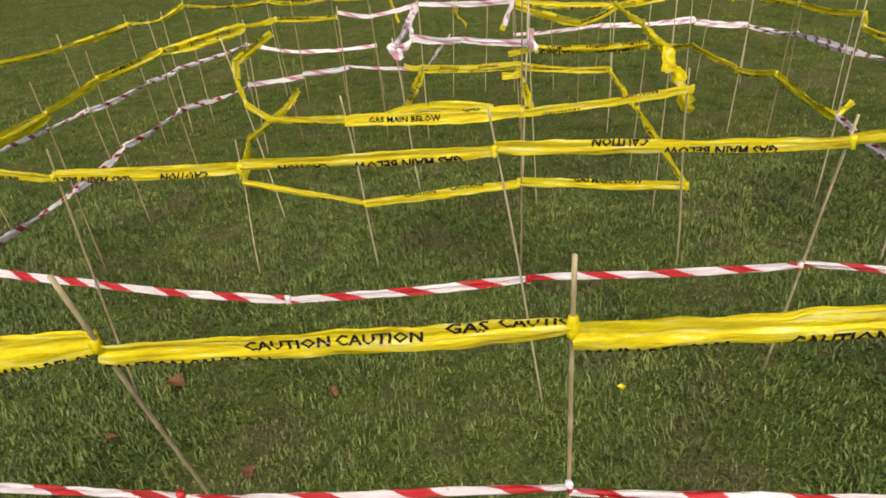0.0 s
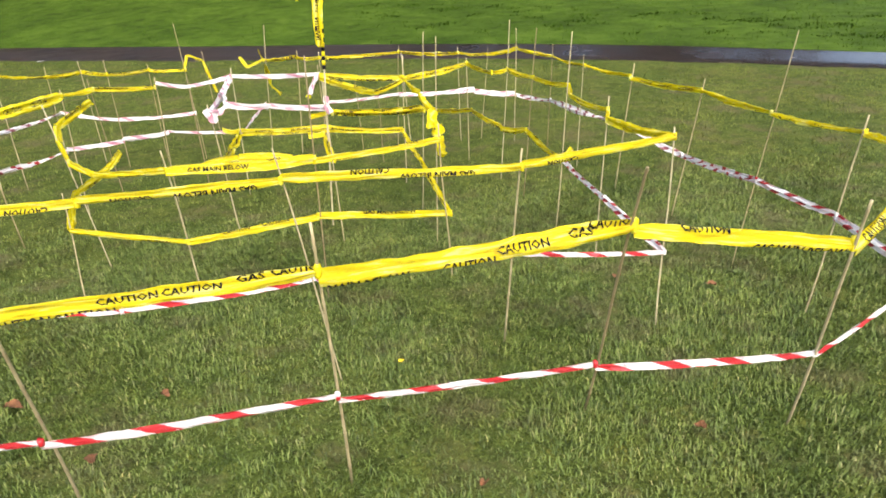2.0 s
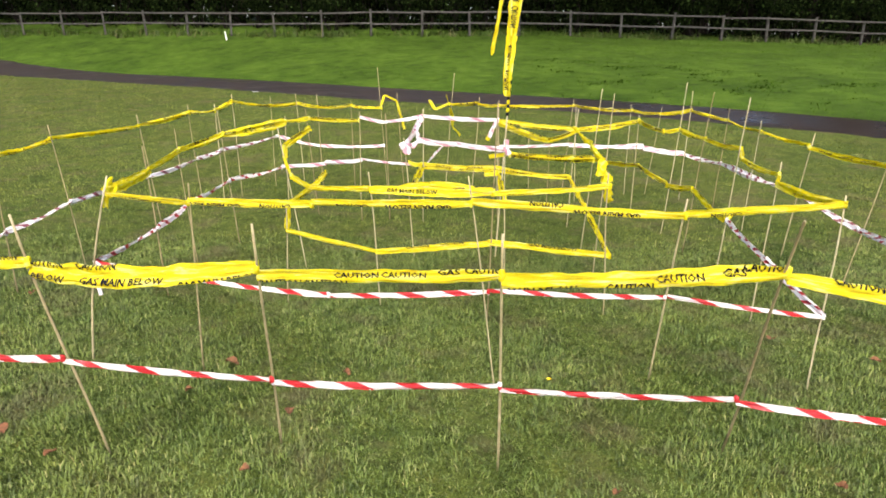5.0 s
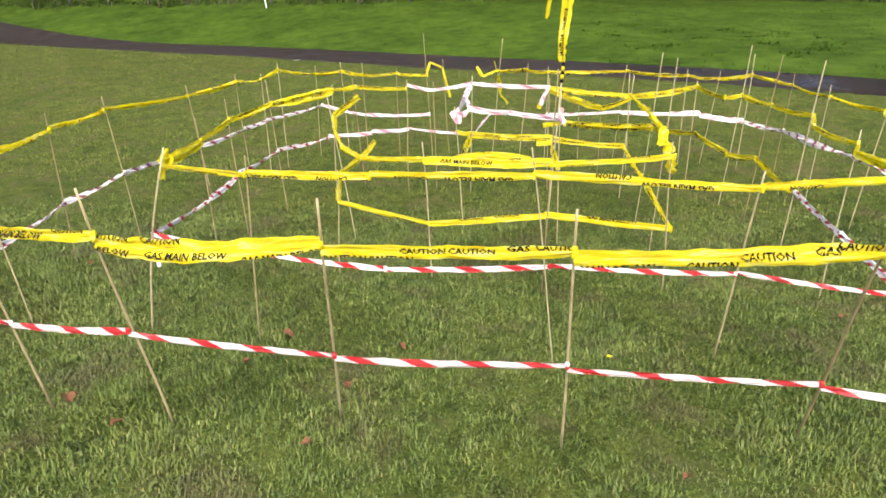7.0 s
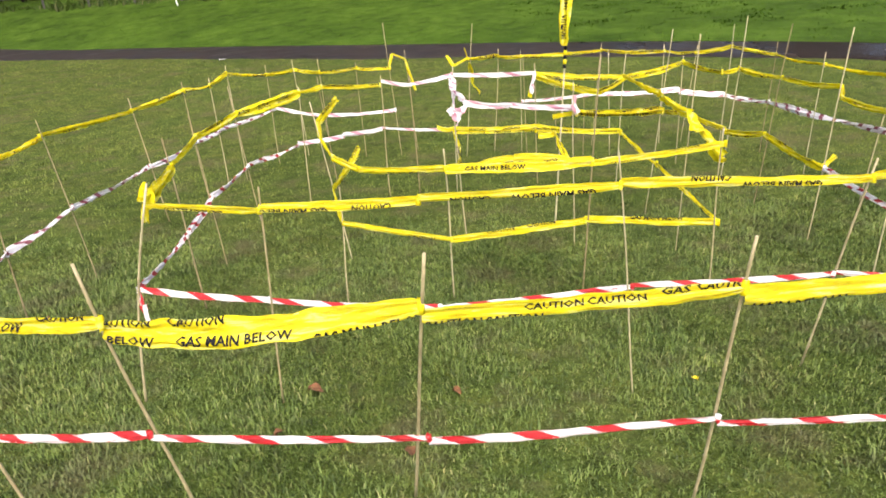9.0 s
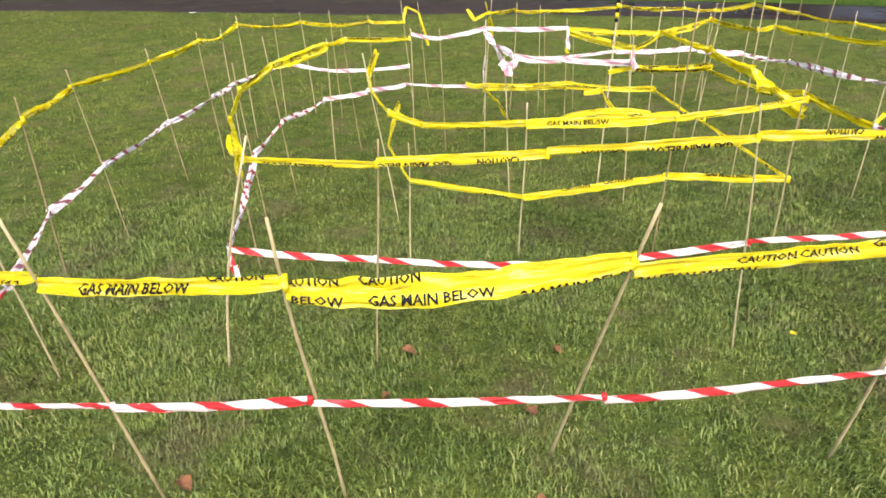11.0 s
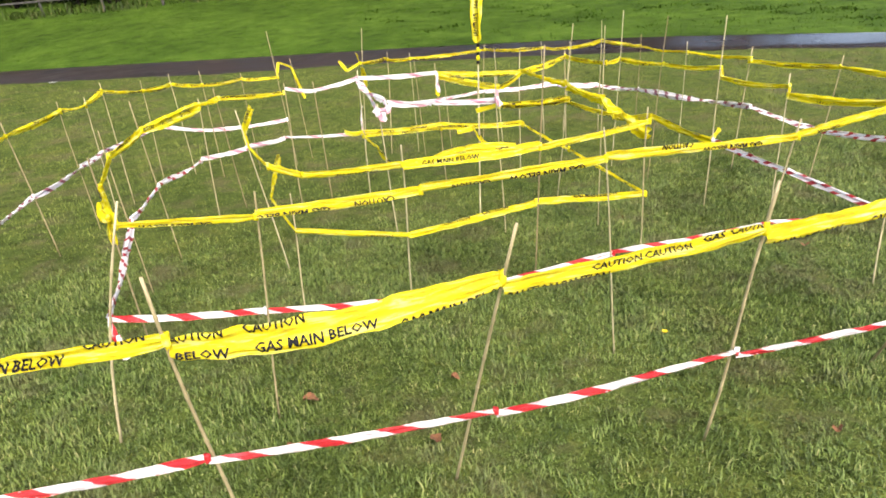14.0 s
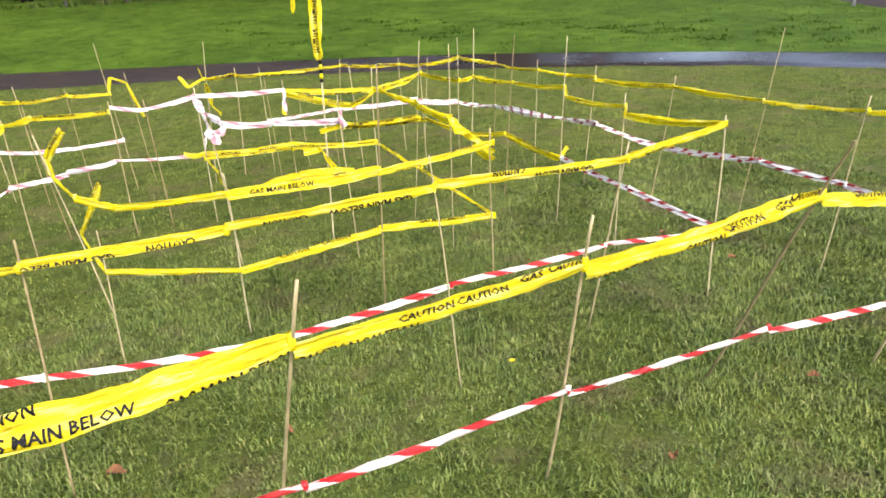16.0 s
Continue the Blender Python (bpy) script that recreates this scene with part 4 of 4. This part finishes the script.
def limb(verts, faces, a, b, r0, r1, sides=7):
    a, b = Vector(a), Vector(b)
    t = (b - a).to_track_quat("Z", "Y").to_matrix()
    base = len(verts)
    for p, r in ((a, r0), (a.lerp(b, 0.5) + Vector((0.03, -0.04, 0)), (r0 + r1) / 2), (b, r1)):
        for k in range(sides):
            an = 2 * math.pi * k / sides
            verts.append(p + t @ Vector((r * math.cos(an), r * math.sin(an), 0)))
    for i in range(2):
        for k in range(sides):
            faces.append((base + i * sides + k, base + i * sides + (k + 1) % sides, base + (i + 1) * sides + (k + 1) % sides, base + (i + 1) * sides + k))


def make_tree(seed):
    rnd = random.Random(seed)
    tree = empty("tree", "dark broadleaf tree behind the fence", "tree", "trees behind the fence")
    v, f = [], []
    limb(v, f, (0, 0, -0.3), (0.1, 0.1, 3.2), 0.085, 0.065)
    limb(v, f, (0.1, 0.1, 3.2), (0.2, 0, 6.5), 0.065, 0.03)
    centres = []
    for i in range(16):
        an = rnd.uniform(0, 6.28)
        z = rnd.uniform(1.9, 7.0)
        r = rnd.uniform(0.9, 2.9) * (1.1 - z / 11)
        tip = (r * math.cos(an), r * math.sin(an), z + rnd.uniform(0.1, 0.8))
        limb(v, f, (0.1, 0.05, z * 0.8), tip, 0.05, 0.015, 5)
        centres.append((tip, rnd.uniform(0.8, 1.5)))
    mesh_object("trunk", v, f, BARK, tree, smooth=True)
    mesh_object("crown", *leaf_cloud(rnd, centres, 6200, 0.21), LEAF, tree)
    return tree


def make_shrub(seed):
    rnd = random.Random(seed)
    shrub = empty("shrub", "dense dark green shrub behind the fence", "shrub", "shrubs behind the fence")
    v, f = [], []
    centres = []
    for i in range(9):
        an = rnd.uniform(0, 6.28)
        r = rnd.uniform(0.2, 1.0)
        tip = (r * math.cos(an), r * math.sin(an), rnd.uniform(0.4, 1.9))
        limb(v, f, (0.1 * math.cos(an), 0.1 * math.sin(an), -0.2), tip, 0.03, 0.01, 5)
        centres.append((tip, rnd.uniform(0.4, 0.75)))
    mesh_object("branch", v, f, BARK, shrub, smooth=True)
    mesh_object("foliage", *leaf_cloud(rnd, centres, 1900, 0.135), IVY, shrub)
    return shrub


def build_wood():
    rnd = random.Random(11)
    line = smooth_line([(x, y, 0) for x, y in FENCE], 40)
    trees, shrubs = [make_tree(s) for s in (1, 2, 3)], [make_shrub(s) for s in (21, 22, 23)]
    spots, run = [], 0.0
    for p, q in zip(line, line[1:]):
        run += (q - p).length
        if run > 1.35:
            run = 0.0
            n = Vector((-(q - p).y, (q - p).x, 0)).normalized()
            if n.y < 0:
                n = -n
            if -55 < p.x < 37:
                spots.append((p, n))
    used_t, used_s = 0, 0
    for i, (p, n) in enumerate(spots):
        q = p + n * rnd.uniform(1.5, 2.6)
        m = pose(q.x, q.y, ground_z(q.x, q.y), 0, 0, rnd.uniform(0, 360))
        if used_s < 3:
            shrubs[used_s].matrix_basis = m
        else:
            copy_thing(shrubs[i % 3], m)
        used_s += 1
        for lo, hi, big in ((4.5, 5.5, 1.7), (7.5, 9.0, 2.3)):
            q = p + n * rnd.uniform(lo, hi)
            m = pose(q.x, q.y, ground_z(q.x, q.y), 0, 0, rnd.uniform(0, 360)) @ Matrix.Diagonal((big, big, big * 1.15, 1))
            copy_thing(shrubs[(i + int(lo)) % 3], m)
        if p.x > 33:
            continue
        for lo, hi in ((2.6, 3.4), (4.5, 6.5)):
            if i % 2 == (0 if lo < 4 else 1):
                q = p + n * rnd.uniform(lo, hi)
                m = pose(q.x, q.y, ground_z(q.x, q.y), 0, 0, rnd.uniform(0, 360)) @ Matrix.Diagonal((1.9, 1.9, 2.3, 1))
                if used_t < 3:
                    trees[used_t].matrix_basis = m
                else:
                    copy_thing(trees[(i // 2) % 3], m)
                used_t += 1


    for k in range(26):
        q = Vector((27.0 + 0.58 * k + rnd.uniform(-0.5, 0.5), 11.0 + 1.0 * k, 0)) + Vector((0.87, -0.49, 0)) * rnd.uniform(1.5, 3.5)
        big = rnd.uniform(1.2, 2.2)
        copy_thing(shrubs[k % 3], pose(q.x, q.y, ground_z(q.x, q.y), 0, 0, rnd.uniform(0, 360)) @ Matrix.Diagonal((big, big, big * 1.2, 1)))


build_wood()


# ---- grass blades ----
def blades(name, label, n, x0, x1, y0, y1, h0, h1, wd, mat, seed, keep=None):
    r = np.random.default_rng(seed)
    x, y = r.uniform(x0, x1, n), r.uniform(y0, y1, n)
    if keep is not None:
        ok = keep(x, y, r)
        x, y = x[ok], y[ok]
        n = len(x)
    bare = np.sin(x * 2.3 + 2.1 * np.sin(y * 1.7 + 0.6)) * np.sin(y * 2.9 + 1.7 * np.sin(x * 1.9)) + 0.5 * np.sin(x * 11.0 + 3 * np.sin(y * 6)) * np.sin(y * 12.0)
    ok = r.uniform(0, 1, n) > np.clip((bare - 0.6) * 1.0, 0, 0.4)
    x, y = x[ok], y[ok]
    n = len(x)
    tuft = np.sin(x * 7.1 + 1.3 * np.sin(y * 5.3)) * np.sin(y * 6.7 + np.sin(x * 4.1)) * 0.5 + 0.5
    z = ground_height(x, y)
    h = r.uniform(h0, h1, n) * (0.55 + 0.7 * tuft + 0.35 * np.sin(x * 23.0 + 2 * np.sin(y * 17)) * np.sin(y * 21.0 + x * 5))
    an, lean = r.uniform(0, 2 * np.pi, n) * 0.85 + 2.2 * np.sin(x * 3.1 + 2 * np.sin(y * 2.3)), r.uniform(0.45, 1.5, n)
    dx, dy = np.cos(an), np.sin(an)
    px, py = -dy, dx
    w = wd * r.uniform(0.7, 1.3, n) * 0.5
    v = np.empty((n, 5, 3))
    mx, mz = np.sin(lean * 0.6) * h * 0.55, np.cos(lean * 0.6) * h * 0.55
    tx, tz = mx + np.sin(lean * 1.3) * h * 0.5, mz + np.cos(lean * 1.3) * h * 0.5
    for k, (ox, oz, s) in enumerate(((0, -0.012, -1), (0, -0.012, 1), (mx, mz, 0.8), (mx, mz, -0.8), (tx, tz, 0))):
        v[:, k, 0] = x + dx * ox + px * w * s
        v[:, k, 1] = y + dy * ox + py * w * s
        v[:, k, 2] = z + oz
    me = bpy.data.meshes.new(name)
    me.vertices.add(n * 5)
    me.vertices.foreach_set("co", v.ravel())
    i = np.arange(n)[:, None] * 5
    loops = np.concatenate([i + np.array([[0, 1, 2, 3]]), i + np.array([[3, 2, 4]])], 1).ravel()
    me.loops.add(n * 7)
    me.loops.foreach_set("vertex_index", loops.astype(np.int32))
    me.polygons.add(n * 2)
    starts = (np.arange(n)[:, None] * 7 + np.array([[0, 4]])).ravel()
    me.polygons.foreach_set("loop_start", starts.astype(np.int32))
    me.update(calc_edges=True)
    me.validate()
    me.materials.append(mat)
    ob = new(name, me)
    return tagged(ob, label, "grass", kind="stuff")


blades("grass", "short mown grass blades, green with straw tints", 540000, -5.4, 5.4, -0.6, 4.7, 0.016, 0.047, 0.0054, BLADE, 1,
       lambda x, y, r: (np.abs(x) < 4.2 + 1.2 * r.uniform(0, 1, len(x)) ** 1.5) & (y < 3.7 + r.uniform(0, 1, len(x))) & (y > 0.3 - 0.9 * r.uniform(0, 1, len(x)) ** 1.5))
blades("grass", "short mown grass of the far lawn", 260000, -9.0, 15.0, -2.0, 13.0, 0.014, 0.040, 0.0085, FAR_BLADE, 2, lambda x, y, r: (beyond_path(x, y) < -1.15) & ((y > 3.7 + r.uniform(0, 1, len(x))) | (np.abs(x) > 4.2 + 1.2 * r.uniform(0, 1, len(x)))) & (y > 3.0 - 0.45 * x))
blades("grass", "short mown grass of the outer lawn", 70000, -22.0, 3.0, 4.2, 24.0, 0.02, 0.055, 0.014, FAR_BLADE, 4, lambda x, y, r: ((x < -9) | (y > 13)) & (beyond_path(x, y) < -1.2))
blades("bank_grass", "longer bright green grass on the bank", 90000, -24.0, 24.0, 6.0, 34.0, 0.02, 0.05, 0.02, TUFT, 3, lambda x, y, r: (beyond_path(x, y) > 1.3) & (y < 28.3 + 0.06 * x))
blades("bank_grass", "longer ragged grass edging the far side of the path", 16000, -14.0, 14.0, 4.0, 25.0, 0.05, 0.12, 0.016, DOCK, 8, lambda x, y, r: np.abs(beyond_path(x, y) - 1.2) < 0.10 + 0.13 * np.sin(x * 2.7) * np.sin(x * 0.9 + 1))


def dock_patch(x, y, r):
    """Keeps the places near scattered clump centres on the lower bank."""
    cx, cy = r.uniform(2.5, 18.0, 110), r.uniform(0.0, 1.0, 110) ** 0.8
    cy = 14.9 - 0.56 * cx - 0.4 * np.maximum(cx - 6.3, 0.0) + 3.0 + 5.5 * cy
    size = r.uniform(0.08, 0.30, 110)
    ok = np.zeros(len(x), bool)
    for a, b, q in zip(cx, cy, size):
        ok |= ((x - a) / (1.6 * q)) ** 2 + ((y - b) / q) ** 2 < 1.0
    return ok


blades("bank_weeds", "dark clumps of dock and coarse grass on the bank", 90000, 2.0, 18.5, 3.0, 24.0, 0.03, 0.08, 0.03, DOCK, 9, dock_patch)


FENCE_RUN = np.array([(p.x, p.y) for p in smooth_line([(x, y, 0) for x, y in FENCE], 20)])
blades("rough_grass", "uncut rough grass and weeds along the fence", 260000, -50.0, 28.0, 12.0, 60.0, 0.16, 0.52, 0.03, WEED, 6,
       lambda x, y, r: np.abs(y - np.interp(x, *FENCE_RUN[np.argsort(FENCE_RUN[:, 0])].T) - 0.1) < 0.5 + 0.35 * np.sin(x * 1.3) * np.sin(x * 0.47))


# ---- small things lying on the lawn ----
def fallen_leaf(x, y, size, turn, seed):
    rnd = random.Random(seed)
    leaf = empty("fallen_leaf", "brown curled autumn leaf lying on the grass", "leaf", "fallen leaves", at=(x, y, ground_z(x, y) + 0.034))
    leaf.rotation_euler = (rnd.uniform(-0.3, 0.3), rnd.uniform(-0.3, 0.3), turn)
    n, verts, faces = 14, [(0, 0, 0.004)], []
    for k in range(n):
        an = 2 * math.pi * k / n
        r = size * (0.75 + 0.35 * abs(math.cos(2.5 * an))) * (0.7 + 0.3 * math.cos(an))
        verts.append((r * math.cos(an), r * math.sin(an) * 0.8, 0.018 * math.sin(an) ** 2 + rnd.uniform(-0.003, 0.006)))
    for k in range(n):
        faces.append((0, 1 + k, 1 + (k + 1) % n))
    mesh_object("blade", verts, faces, FALLEN, leaf)
    mesh_object("stalk", *tube([(-0.2 * size, 0, 0.003), (-0.2 * size, 0, 0.012)], [0.0012, 0.0012], 5), FALLEN, leaf)


for k, (x, y, s) in enumerate(((-1.207, 2.01, 0.042), (-0.747, 1.525, 0.032), (1.862, 2.447, 0.036), (-2.0, 1.34, 0.04), (-1.66, 1.16, 0.032), (-0.81, 1.1, 0.024), (-2.91, 2.94, 0.03),
                               (-1.3, 1.7, 0.026), (2.31, 2.18, 0.036), (1.94, 0.64, 0.03), (2.28, 2.75, 0.03), (1.53, 1.09, 0.028), (0.65, 1.02, 0.024), (-0.56, 1.92, 0.024))):
    fallen_leaf(x, y, s * 1.2, k * 1.9, 40 + k)


def dandelion(x, y):
    flower = empty("dandelion", "small yellow dandelion flower in the lawn", "flower", at=(x, y, 0))
    mesh_object("stem", *tube([(0, 0, 0), (0.003, 0, 0.05)], [0.0015, 0.0015], 6), BLADE, flower)
    verts, faces = [], []
    for k in range(24):
        an = k * 2.4
        r = 0.004 + 0.011 * (k / 24)
        b = len(verts)
        c, s = math.cos(an), math.sin(an)
        verts += [(0.003, 0, 0.049), (0.003 + r * c - 0.003 * s, r * s + 0.003 * c, 0.06 - 0.3 * r), (0.003 + 1.2 * r * c, 1.2 * r * s, 0.062 - 0.4 * r), (0.003 + r * c + 0.003 * s, r * s - 0.003 * c, 0.06 - 0.3 * r)]
        faces.append((b, b + 1, b + 2, b + 3))
    mesh_object("petals", verts, faces, PETAL, flower)


dandelion(0.485, 1.863)


def litter(x, y, size, seed):
    rnd = random.Random(seed)
    verts = [(x + size * (i / 4 - 0.5) * 1.6, y + size * (j / 4 - 0.5), ground_z(x, y) + 0.05 + 0.05 * size * rnd.uniform(0, 3)) for j in range(5) for i in range(5)]
    faces = [(j * 5 + i, j * 5 + i + 1, j * 5 + i + 6, j * 5 + i + 5) for j in range(4) for i in range(4)]
    tagged(mesh_object("paper_scrap", verts, faces, PAPER), "crumpled white scrap lying by the path", "litter")


litter(-5.7, 16.6, 0.1, 3)


def marker_stake(x, y):
    """A short white stake with a slanted top at the foot of the fence."""
    z = ground_z(x, y)
    v, f = [], []
    box(v, f, Matrix.Translation((x, y, z - 0.15)) @ Euler((0.05, -0.14, 0.3)).to_matrix().to_4x4(), 0.055, 0.045, 0.50, 0.85)
    tagged(mesh_object("marker_stake", v, f, PAPER), "short white wooden stake leaning by the fence", "stake")


marker_stake(-10.6, 28.3)
